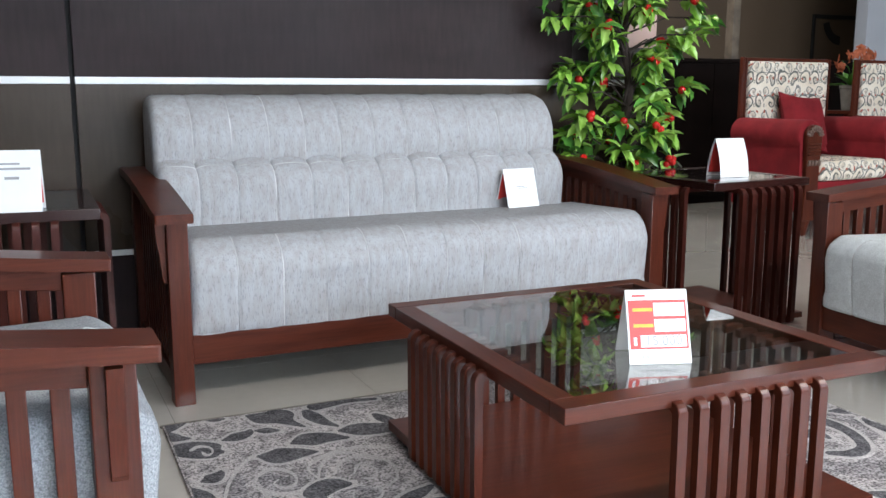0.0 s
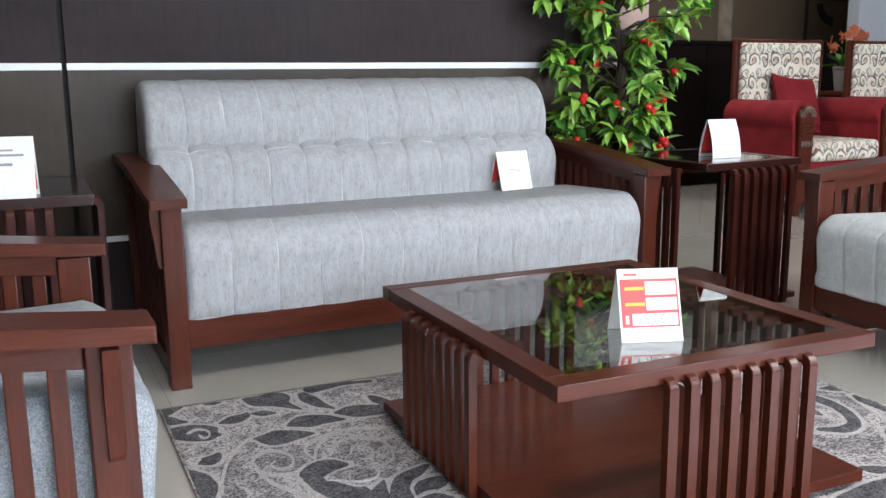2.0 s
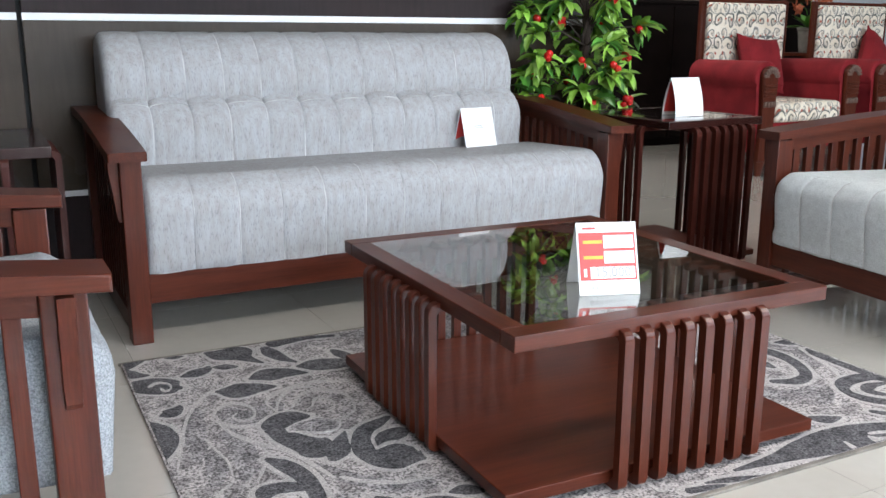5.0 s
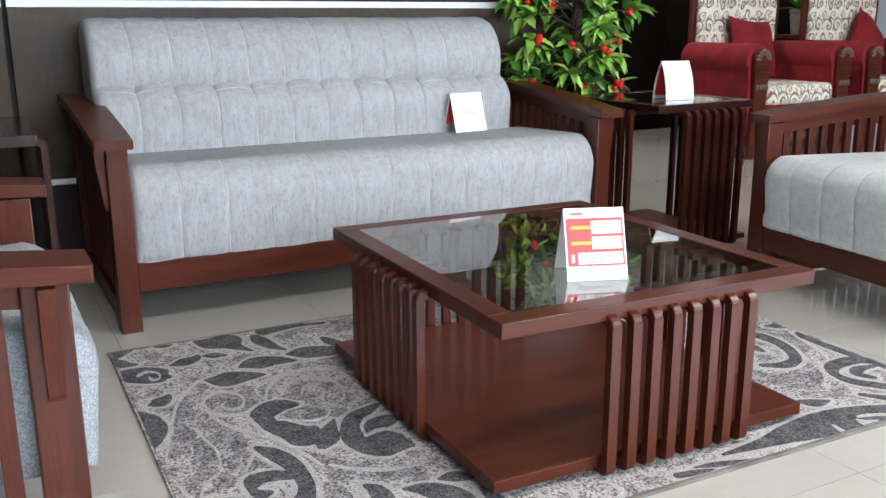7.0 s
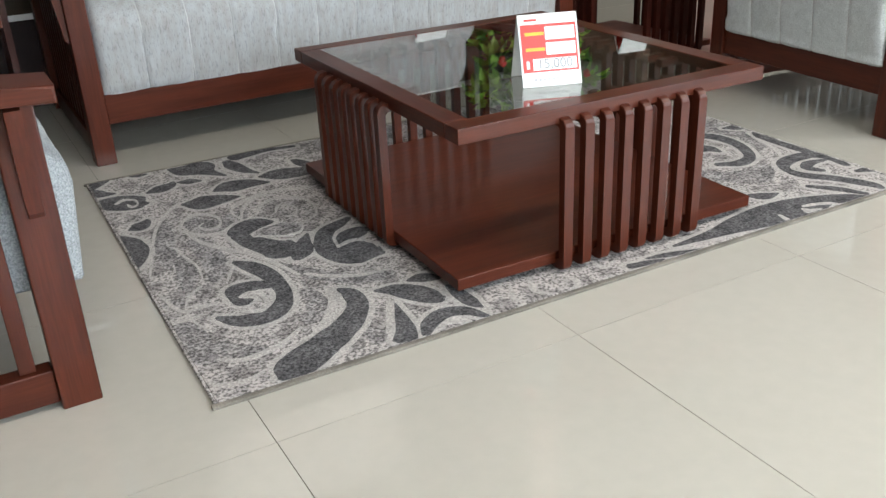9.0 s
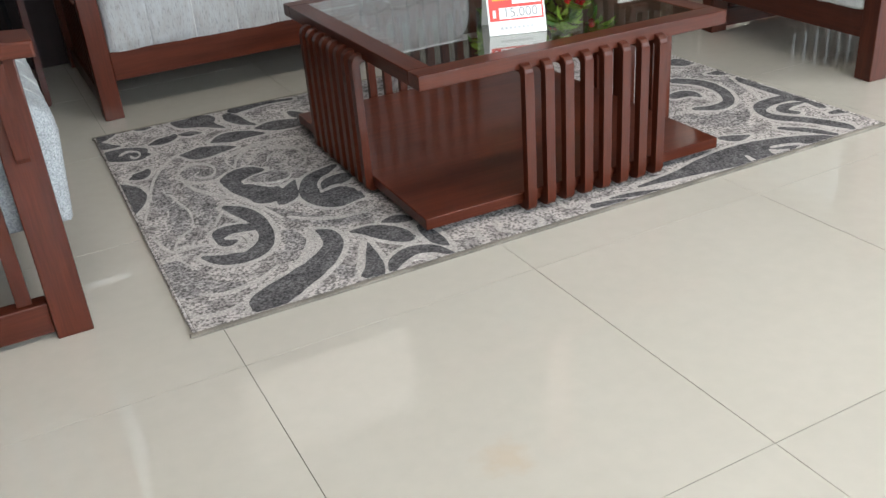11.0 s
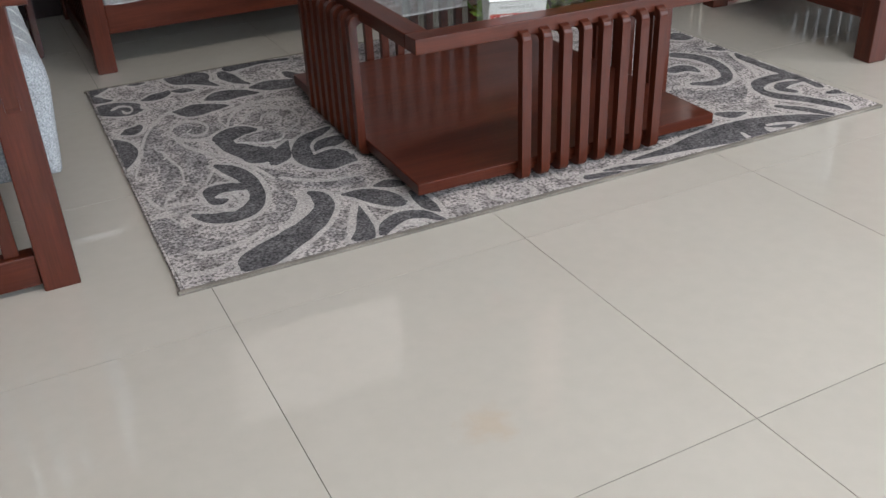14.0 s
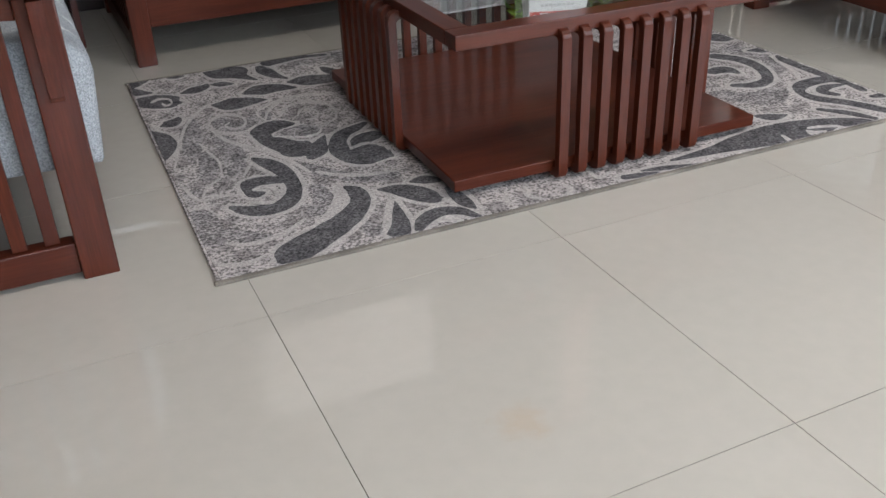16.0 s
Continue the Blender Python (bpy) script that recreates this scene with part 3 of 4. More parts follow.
grey_motif((-0.789, 0.228, 0.034), (-0.811, 0.125, 0.055), (-0.826, 0.012, 0.043), (-0.84, -0.052, 0.015))
grey_motif((-0.749, 0.069, 0.047), (-0.739, -0.03, 0.056), (-0.749, -0.121, 0.048), (-0.768, -0.171, 0.025))
grey_motif((-0.802, -0.015, 0.036), (-0.808, -0.097, 0.048), (-0.83, -0.181, 0.022))
grey_motif((-0.841, -0.442, 0.025), (-0.823, -0.479, 0.049), (-0.792, -0.502, 0.038), (-0.763, -0.513, 0.011))
grey_motif((-0.635, -0.169, 0.034), (-0.611, -0.205, 0.039), (-0.564, -0.277, 0.044), (-0.508, -0.332, 0.049), (-0.434, -0.354, 0.053))
grey_motif((-0.724, 0.21, 0.034), (-0.709, 0.151, 0.071), (-0.67, 0.11, 0.07), (-0.637, 0.138, 0.074), (-0.599, 0.18, 0.046))
grey_motif((-0.882, -0.327, 0.038), (-0.872, -0.383, 0.051), (-0.874, -0.491, 0.047))
grey_motif((-0.883, -0.231, 0.043), (-0.859, -0.231, 0.039))
grey_motif((-0.614, -0.328, 0.027), (-0.618, -0.391, 0.044), (-0.657, -0.454, 0.043))
grey_motif((0.822, 0.012, 0.071), (0.848, -0.034, 0.075), (0.855, -0.113, 0.045), (0.809, -0.227, 0.055))
grey_motif((0.522, -0.285, 0.055), (0.563, -0.339, 0.073), (0.621, -0.377, 0.102), (0.699, -0.34, 0.055))
grey_motif((-0.579, -0.554, 0.028), (-0.564, -0.596, 0.064))
dark_motif((-0.847, 0.630, 0.014), (-0.885, 0.612, 0.046), (-0.914, 0.594, 0.054))
dark_motif((-0.916, 0.579, 0.039), (-0.888, 0.530, 0.048), (-0.850, 0.510, 0.010))
dark_motif((-0.919, 0.455, 0.029), (-0.885, 0.446, 0.085), (-0.843, 0.423, 0.104), (-0.809, 0.392, 0.084), (-0.793, 0.385, 0.027))
dark_motif((-0.773, 0.461, 0.010), (-0.738, 0.469, 0.054), (-0.704, 0.488, 0.037), (-0.690, 0.507, 0.008))
dark_motif((-0.786, 0.625, 0.006), (-0.764, 0.619, 0.022), (-0.740, 0.620, 0.011))
dark_motif((-0.674, 0.618, 0.019), (-0.636, 0.588, 0.096), (-0.601, 0.578, 0.108), (-0.585, 0.528, 0.045), (-0.549, 0.467, 0.007))
dark_motif((-0.513, 0.587, 0.026), (-0.507, 0.535, 0.049), (-0.491, 0.477, 0.034), (-0.465, 0.433, 0.008))
dark_motif((-0.490, 0.607, 0.055), (-0.433, 0.616, 0.045), (-0.376, 0.619, 0.030), (-0.296, 0.603, 0.018))
dark_motif((-0.680, 0.494, 0.010), (-0.652, 0.483, 0.041), (-0.622, 0.470, 0.011))
dark_motif((-0.614, 0.366, 0.013), (-0.571, 0.373, 0.082), (-0.521, 0.369, 0.070), (-0.466, 0.343, 0.010))
dark_motif((-0.470, 0.399, 0.021), (-0.429, 0.391, 0.082), (-0.380, 0.377, 0.083), (-0.339, 0.369, 0.062))
dark_motif((-0.343, 0.481, 0.019), (-0.332, 0.440, 0.041), (-0.314, 0.393, 0.035))
dark_motif((-0.711, 0.317, 0.018), (-0.670, 0.302, 0.093), (-0.615, 0.296, 0.065), (-0.568, 0.286, 0.009))
dark_motif((-0.869, 0.224, 0.009), (-0.846, 0.230, 0.050), (-0.823, 0.252, 0.031), (-0.815, 0.270, 0.005))
dark_motif((-0.912, 0.210, 0.012), (-0.893, 0.153, 0.058), (-0.878, 0.090, 0.054), (-0.892, 0.027, 0.039), (-0.916, -0.027, 0.010))
dark_motif((-0.558, 0.070, 0.025), (-0.597, 0.077, 0.080), (-0.641, 0.045, 0.074), (-0.657, 0.026, 0.022))
dark_motif((-0.655, 0.037, 0.033), (-0.633, -0.023, 0.059), (-0.605, -0.076, 0.078), (-0.585, -0.096, 0.106), (-0.559, -0.069, 0.021))
dark_motif((-0.506, -0.051, 0.006), (-0.532, -0.093, 0.036), (-0.555, -0.139, 0.055), (-0.578, -0.171, 0.024))
dark_motif((-0.704, -0.107, 0.015), (-0.680, -0.148, 0.042), (-0.659, -0.218, 0.041), (-0.661, -0.313, 0.034), (-0.693, -0.374, 0.046), (-0.738, -0.389, 0.054), (-0.778, -0.377, 0.043), (-0.811, -0.341, 0.014))
dark_motif((-0.668, -0.262, 0.029), (-0.703, -0.245, 0.043), (-0.740, -0.247, 0.056), (-0.757, -0.276, 0.024), (-0.749, -0.304, 0.030), (-0.731, -0.304, 0.017))
dark_motif((-0.558, -0.363, 0.013), (-0.545, -0.393, 0.038), (-0.552, -0.447, 0.045), (-0.595, -0.503, 0.059), (-0.651, -0.544, 0.070), (-0.703, -0.575, 0.081), (-0.754, -0.606, 0.074), (-0.775, -0.622, 0.027))
dark_motif((-0.498, -0.412, 0.008), (-0.459, -0.432, 0.049), (-0.428, -0.471, 0.063), (-0.406, -0.511, 0.045), (-0.390, -0.515, 0.011))
dark_motif((-0.418, -0.409, 0.011), (-0.388, -0.413, 0.042), (-0.361, -0.429, 0.024), (-0.352, -0.429, 0.005))
dark_motif((-0.487, -0.486, 0.004), (-0.501, -0.539, 0.024), (-0.515, -0.589, 0.040), (-0.535, -0.627, 0.049))
dark_motif((-0.492, -0.628, 0.018), (-0.465, -0.595, 0.036), (-0.423, -0.575, 0.040), (-0.384, -0.590, 0.032), (-0.362, -0.627, 0.017), (-0.353, -0.648, 0.004))
dark_motif((-0.359, -0.476, 0.014), (-0.357, -0.515, 0.030), (-0.355, -0.563, 0.032), (-0.347, -0.597, 0.005))
dark_motif((0.854, 0.132, 0.075), (0.878, 0.103, 0.075), (0.901, 0.083, 0.019))
dark_motif((0.854, -0.037, 0.011), (0.890, -0.053, 0.047), (0.942, -0.059, 0.046), (0.962, -0.053, 0.010))
dark_motif((0.896, -0.128, 0.035), (0.898, -0.158, 0.062), (0.882, -0.239, 0.036), (0.887, -0.323, 0.040), (0.893, -0.400, 0.036), (0.880, -0.463, 0.022))
dark_motif((0.898, -0.416, 0.024), (0.867, -0.352, 0.043), (0.779, -0.349, 0.046), (0.730, -0.389, 0.027), (0.729, -0.447, 0.037), (0.775, -0.511, 0.039), (0.811, -0.590, 0.036), (0.814, -0.624, 0.015))
dark_motif((0.874, -0.402, 0.011), (0.813, -0.396, 0.032), (0.781, -0.418, 0.030), (0.797, -0.455, 0.021))
dark_motif((0.730, -0.023, 0.044), (0.776, -0.092, 0.048), (0.774, -0.181, 0.036), (0.729, -0.264, 0.033), (0.666, -0.288, 0.041), (0.609, -0.261, 0.023))
dark_motif((0.628, -0.141, 0.042), (0.679, -0.143, 0.052), (0.693, -0.188, 0.014))
dark_motif((0.510, -0.472, 0.020), (0.537, -0.494, 0.042), (0.578, -0.501, 0.010))
dark_motif((0.154, -0.592, 0.008), (0.270, -0.592, 0.038), (0.378, -0.587, 0.083), (0.465, -0.590, 0.111), (0.552, -0.595, 0.111), (0.628, -0.595, 0.066), (0.699, -0.620, 0.044), (0.736, -0.640, 0.011))
dark_motif((0.676, -0.510, 0.017), (0.719, -0.564, 0.029), (0.751, -0.627, 0.016))
dark_motif((0.862, -0.507, 0.017), (0.923, -0.528, 0.041), (0.944, -0.574, 0.010))
dark_motif((0.009, -0.617, 0.022), (0.057, -0.625, 0.020), (0.093, -0.630, 0.005))
dark_motif((0.062, -0.607, 0.006), (0.117, -0.619, 0.020), (0.197, -0.640, 0.009))
dark_motif((-0.386, -0.020, 0.017), (-0.456, -0.068, 0.058), (-0.481, -0.155, 0.094), (-0.457, -0.209, 0.119), (-0.424, -0.233, 0.089), (-0.403, -0.251, 0.021))
dark_motif((-0.470, -0.145, 0.032), (-0.432, -0.121, 0.057), (-0.393, -0.108, 0.052), (-0.371, -0.107, 0.017))
over_motif((-0.610, 0.013, 0.023), (-0.581, 0.014, 0.054), (-0.542, 0.007, 0.077), (-0.519, 0.009, 0.057), (-0.507, 0.014, 0.013))
pale_over((-0.863, 0.422, 0.010), (-0.839, 0.441, 0.015), (-0.814, 0.423, 0.008), (-0.813, 0.390, 0.005), (-0.830, 0.376, 0.013), (-0.837, 0.402, 0.004))
pale_over((-0.746, -0.283, 0.011), (-0.724, -0.275, 0.018), (-0.704, -0.293, 0.015), (-0.707, -0.338, 0.010), (-0.729, -0.361, 0.017), (-0.762, -0.344, 0.014))
pale_over((0.560, -0.596, 0.010), (0.592, -0.602, 0.014), (0.625, -0.617, 0.015), (0.645, -0.643, 0.008))
pale_over((0.548, -0.605, 0.009), (0.553, -0.628, 0.030), (0.585, -0.630, 0.008))
pale_over((0.475, -0.602, 0.009), (0.469, -0.629, 0.014), (0.471, -0.644, 0.012))
pale_over((-0.447, -0.613, 0.009), (-0.420, -0.611, 0.025), (-0.404, -0.631, 0.018), (-0.395, -0.652, 0.006))
pale_over((-0.363, -0.076, 0.009), (-0.420, -0.074, 0.015), (-0.461, -0.109, 0.009), (-0.476, -0.170, 0.007))
pale_over((-0.474, -0.164, 0.010), (-0.432, -0.151, 0.017), (-0.399, -0.179, 0.009), (-0.397, -0.217, 0.005))
pale_motif((-0.573, 0.135, 0.006), (-0.529, 0.203, 0.013), (-0.468, 0.214, 0.019), (-0.424, 0.149, 0.010), (-0.438, 0.062, 0.006), (-0.484, 0.020, 0.008))
pale_motif((-0.527, 0.120, 0.004), (-0.500, 0.165, 0.012), (-0.470, 0.132, 0.006), (-0.487, 0.080, 0.006), (-0.513, 0.085, 0.008))
pale_motif((-0.887, -0.081, 0.005), (-0.844, 0.086, 0.007), (-0.802, 0.212, 0.009), (-0.738, 0.312, 0.014), (-0.667, 0.347, 0.011))
pale_motif((-0.756, 0.140, 0.005), (-0.738, 0.051, 0.013), (-0.699, -0.025, 0.016), (-0.653, -0.092, 0.014), (-0.619, -0.191, 0.013), (-0.604, -0.251, 0.008))
pale_motif((-0.764, 0.146, 0.005), (-0.740, 0.203, 0.011), (-0.695, 0.228, 0.018), (-0.661, 0.182, 0.009), (-0.667, 0.129, 0.007), (-0.698, 0.110, 0.016), (-0.716, 0.142, 0.005), (-0.700, 0.163, 0.004))
pale_motif((-0.756, 0.140, 0.011), (-0.728, 0.088, 0.018), (-0.672, 0.078, 0.019), (-0.638, 0.112, 0.008))
pale_motif((-0.491, 0.248, 0.014), (-0.539, 0.253, 0.018), (-0.587, 0.196, 0.010), (-0.611, 0.134, 0.005))
pale_motif((-0.801, 0.055, 0.005), (-0.793, -0.006, 0.007), (-0.782, -0.081, 0.006), (-0.789, -0.155, 0.004))
pale_motif((-0.610, 0.114, 0.006), (-0.619, 0.194, 0.006), (-0.573, 0.247, 0.015), (-0.482, 0.275, 0.018), (-0.384, 0.239, 0.014))
pale_motif((-0.698, -0.022, 0.004), (-0.698, -0.091, 0.007), (-0.729, -0.157, 0.008), (-0.750, -0.197, 0.004))
pale_motif((-0.854, -0.260, 0.008), (-0.814, -0.275, 0.014), (-0.790, -0.279, 0.009))
pale_motif((-0.799, -0.180, 0.007), (-0.831, -0.210, 0.007), (-0.854, -0.260, 0.005), (-0.855, -0.329, 0.006), (-0.836, -0.391, 0.005))
pale_motif((-0.888, -0.169, 0.006), (-0.868, -0.269, 0.012), (-0.827, -0.279, 0.012), (-0.795, -0.277, 0.006))
pale_motif((-0.896, -0.317, 0.006), (-0.865, -0.312, 0.012), (-0.828, -0.311, 0.006))
pale_motif((-0.856, -0.496, 0.008), (-0.827, -0.52, 0.016), (-0.782, -0.522, 0.016), (-0.731, -0.506, 0.016), (-0.684, -0.47, 0.008))
pale_motif((-0.905, -0.54, 0.007), (-0.876, -0.586, 0.014), (-0.834, -0.594, 0.014), (-0.798, -0.583, 0.007))
pale_motif((-0.591, -0.252, 0.008), (-0.549, -0.293, 0.016), (-0.492, -0.324, 0.016), (-0.426, -0.335, 0.008))
pale_motif((-0.578, -0.339, 0.01), (-0.587, -0.399, 0.02), (-0.621, -0.459, 0.02), (-0.67, -0.505, 0.01))
pale_motif((-0.487, -0.454, 0.009), (-0.519, -0.528, 0.018), (-0.55, -0.584, 0.009))
pale_motif((0.857, -0.165, 0.008), (0.834, -0.252, 0.016), (0.785, -0.337, 0.008))
pale_motif((0.552, -0.255, 0.009), (0.613, -0.285, 0.018), (0.671, -0.309, 0.018), (0.749, -0.289, 0.009))
pale_motif((-0.197, -0.537, 0.008), (-0.22, -0.592, 0.016), (-0.202, -0.624, 0.008))
pale_motif((-0.13, -0.567, 0.008), (-0.125, -0.612, 0.016), (-0.153, -0.634, 0.008))
pale_motif((-0.252, -0.55, 0.007), (-0.275, -0.6, 0.014), (-0.263, -0.622, 0.007))
pale_motif((-0.041, -0.547, 0.007), (-0.039, -0.59, 0.014), (0., -0.576, 0.007))


# ---- price cards ----
def text_mesh(words, size):
    cu = bpy.data.curves.new("words", "FONT")
    cu.body, cu.size, cu.align_x, cu.align_y = words, size, "CENTER", "CENTER"
    tmp = bpy.data.objects.new("words", cu)
    scene.collection.objects.link(tmp)
    data = bpy.data.meshes.new_from_object(tmp.evaluated_get(bpy.context.evaluated_depsgraph_get()))
    bpy.data.objects.remove(tmp)
    bpy.data.curves.remove(cu)
    return data


def price_card(m, label, wide=0.135, tall=0.155, base=0.085, price=True, curve=0.0, lines=False):
    """A folded tent card; its printed face looks towards -y."""
    ob = thing("price_card", m, label, "price card", "folded price cards")
    t = 0.0012
    slope = math.atan2(base / 2, tall)
    up = tall / math.cos(slope)
    front = pose(0, -base / 2, 0, 90 - math.degrees(slope), 0, 0)
    back = pose(0, base / 2, 0, 90 - math.degrees(slope), 0, 180)
    for name, f in (("printed_panel", front), ("back_panel", back)):
        bm = bmesh.new()
        rows = 8
        grid = []
        for k in range(rows + 1):
            v = k / rows
            z = curve * math.sin(math.pi * v)
            grid.append([bm.verts.new((sx * wide / 2, up * v, z + dz)) for dz in (0, t) for sx in (-1, 1)])
        for a, b in zip(grid, grid[1:]):
            for i, j in ((0, 1), (1, 3), (3, 2), (2, 0)):
                bm.faces.new((a[i], a[j], b[j], b[i]))
        bm.faces.new([grid[0][i] for i in (0, 1, 3, 2)])
        bm.faces.new([grid[-1][i] for i in (0, 1, 3, 2)])
        panel = part(name, bm, paper_mat, ob, "", f)

        def print_bar(n, x0, x1, y0, y1, mt, lift, lab=""):
            part(n, box(x0 * wide, x1 * wide, y0 * up, y1 * up, t + lift, t + lift + 0.0003, 0), mt, panel, lab, smooth=0)

        if name == "printed_panel":
            part("red_inside", box(-0.47 * wide, 0.47 * wide, 0.1 * up, 0.9 * up, -0.0008, -0.0004, 0), red_print, panel, "red printed inside", smooth=0) if not price else None
            print_bar("red_field", -0.47, 0.47, 0.20, 0.86, red_print, 0.0002, "red printed field")
            for y0, y1 in ((0.64, 0.82), (0.43, 0.60)):
                print_bar("white_box", -0.06, 0.44, y0, y1, paper_mat, 0.0006)
                print_bar("yellow_bar", -0.40, -0.08, (y0 + y1) / 2 - 0.022, (y0 + y1) / 2 + 0.022, yellow_print, 0.0006, "yellow printed line")
            print_bar("price_box", -0.30, 0.44, 0.225, 0.385, paper_mat, 0.0006)
            print_bar("mark", -0.41, -0.36, 0.25, 0.36, paper_mat, 0.0006)
            print_bar("heading_bar", -0.40, -0.18, 0.905, 0.935, red_print, 0.0002)
            for q in range(8):
                print_bar("name_bar", -0.30 + q * 0.075, -0.25 + q * 0.075, 0.075, 0.115, pale_print, 0.0002)
            if price:
                data = text_mesh("15,000", 0.029)
                data.materials.append(grey_print)
                o = new("price_writing", data)
                o.parent = panel
                o.matrix_basis = pose(0.07 * wide, 0.305 * up, t + 0.0012)
        elif lines:
            for y, h, a, b in ((0.78, 0.016, -0.34, 0.10), (0.70, 0.018, -0.40, 0.30), (0.55, 0.022, -0.20, 0.08)):
                print_bar("small_print", a, b, y - h, y + h, grey_print, 0.0002)
        else:
            print_bar("small_print", -0.16, 0.10, 0.52, 0.54, grey_print, 0.0002)
            print_bar("small_print", -0.10, 0.20, 0.48, 0.495, grey_print, 0.0002)
    return ob


price_card(pose(0.228, 0.422, TABLE_Z + 0.0015, 0, 0, -20), "folded white and red price card on the glass coffee table", wide=0.130, price=True, base=0.106, tall=0.143)
price_card(pose(0.808, 2.00, 0.472, 0, 0, 187), "folded white price card leaning on the sofa seat", wide=0.148, tall=0.145, price=False)
price_card(pose(1.585, 1.700, END_Z, 0, 0, 172), "curved white folded price card on the end table", wide=0.127, tall=0.148, base=0.094, curve=0.01, price=False)
price_card(pose(-0.951, 1.745, END_Z, 0, 0, 172), "folded white price card on the smoked glass end table", wide=0.134, tall=0.169, price=False, lines=True)


# ---- far seats and things ----
def scroll_panel_outline(r, h):
    pts = [(-r, 0.10), (-r * 0.75, 0.35), (-r, h - r)]
    pts += [(r * math.cos(a), h - r + r * math.sin(a)) for a in [math.pi - math.pi * k / 10 for k in range(1, 10)]]
    return pts + [(r, h - r), (r * 0.75, 0.35), (r, 0.10)]


damask = material("cream_damask", (0.86, 0.78, 0.66), 0.9, second=(0.76, 0.66, 0.52), scale=(9, 9, 9), fine=0.15, bump=0.2)


def weave_scrolls(m):
    """Rows of mirrored grey-green curls with tan hearts, and small red flowers between them, on the cream cloth."""
    n, l = m.node_tree.nodes, m.node_tree.links
    b = n["Principled BSDF"]
    base = b.inputs["Base Color"].links[0].from_socket

    def calc(op, *values):
        node = n.new("ShaderNodeMath")
        node.operation = op
        for k, v in enumerate(values):
            if isinstance(v, (int, float)):
                node.inputs[k].default_value = v
            else:
                l.new(v, node.inputs[k])
        return node.outputs[0]

    tc = n.new("ShaderNodeTexCoord")
    warp = n.new("ShaderNodeTexNoise")
    warp.inputs["Scale"].default_value, warp.inputs["Detail"].default_value = 16.0, 0.5
    l.new(tc.outputs["Object"], warp.inputs["Vector"])
    bend = n.new("ShaderNodeVectorMath")
    bend.operation = "MULTIPLY_ADD"
    bend.inputs[1].default_value = (0.045, 0.045, 0.045)
    l.new(warp.outputs["Color"], bend.inputs[0])
    l.new(tc.outputs["Object"], bend.inputs[2])
    sp = n.new("ShaderNodeSeparateXYZ")
    l.new(bend.outputs[0], sp.inputs[0])
    across, along = sp.outputs[0], calc("MULTIPLY_ADD", sp.outputs[1], 0.9, sp.outputs[2])

    def lattice(wide, tall, dx, dy):
        u = calc("SUBTRACT", calc("PINGPONG", calc("ADD", across, 5 * wide + dx), wide), wide / 2)
        v = calc("SUBTRACT", calc("FLOORED_MODULO", calc("ADD", along, dy), tall), tall / 2)
        return calc("SQRT", calc("ADD", calc("MULTIPLY", u, u), calc("MULTIPLY", v, v))), calc("DIVIDE", calc("ARCTAN2", v, u), 2 * math.pi)

    def tint(mask, colour):
        nonlocal base
        mx = n.new("ShaderNodeMix")
        mx.data_type = "RGBA"
        mx.inputs[7].default_value = (*colour, 1)
        l.new(mask, mx.inputs[0])
        l.new(base, mx.inputs[6])
        base = mx.outputs[2]

    for wide, tall, dx, dy, reach, turns, thin, heart, colour in ((0.105, 0.165, 0.0, 0.0, 0.056, 26, 0.15, 0.014, (0.13, 0.13, 0.115)),
                                                                 (0.105, 0.165, 0.052, 0.083, 0.044, -30, 0.13, 0.010, (0.24, 0.235, 0.21)),
                                                                 (0.0525, 0.0825, 0.02, 0.055, 0.016, 55, 0.2, 0.004, (0.34, 0.31, 0.27))):
        r, angle = lattice(wide, tall, dx, dy)
        turn = calc("FRACT", calc("ADD", angle, calc("MULTIPLY", r, turns)))
        tint(calc("LESS_THAN", r, heart * 1.6), (0.58, 0.49, 0.38))
        tint(calc("MULTIPLY", calc("COMPARE", turn, 0.5, thin), calc("LESS_THAN", r, reach)), colour)
    r, angle = lattice(0.07, 0.11, 0.03, 0.03)
    tint(calc("LESS_THAN", r, 0.0085), (0.36, 0.08, 0.045))
    l.new(base, b.inputs["Base Color"])


weave_scrolls(damask)


def pillow(size, thick):
    bm = bmesh.new()
    n = 10
    top, low = {}, {}
    for i in range(n + 1):
        for j in range(n + 1):
            u, v = 2 * i / n - 1, 2 * j / n - 1
            pinch = 1 - 0.10 * (1 - abs(u) ** 2) * abs(v) ** 3
            pinch2 = 1 - 0.10 * (1 - abs(v) ** 2) * abs(u) ** 3
            f = max(0.0, (1 - u ** 4) * (1 - v ** 4)) ** 0.5
            x, y = u * size / 2 * pinch2, v * size / 2 * pinch
            top[i, j] = bm.verts.new((x, y, thick / 2 * f + 0.004))
            low[i, j] = bm.verts.new((x, y, -thick / 2 * f - 0.004))
    for i in range(n):
        for j in range(n):
            bm.faces.new((top[i, j], top[i + 1, j], top[i + 1, j + 1], top[i, j + 1]))
            bm.faces.new((low[i, j], low[i, j + 1], low[i + 1, j + 1], low[i + 1, j]))
    rim = [(i, 0) for i in range(n)] + [(n, j) for j in range(n)] + [(n - i, n) for i in range(n)] + [(0, n - j) for j in range(n)]
    for a, b in zip(rim, rim[1:] + rim[:1]):
        bm.faces.new((top[a], low[a], low[b], top[b]))
    return bm


# gloss highlights on the carving are painted in as a paler wood colour
carved_mat = material("highlight_carved_wood", (0.17, 0.12, 0.095), 0.35, coat=0.3, second=(0.07, 0.022, 0.014), scale=(45, 45, 45))


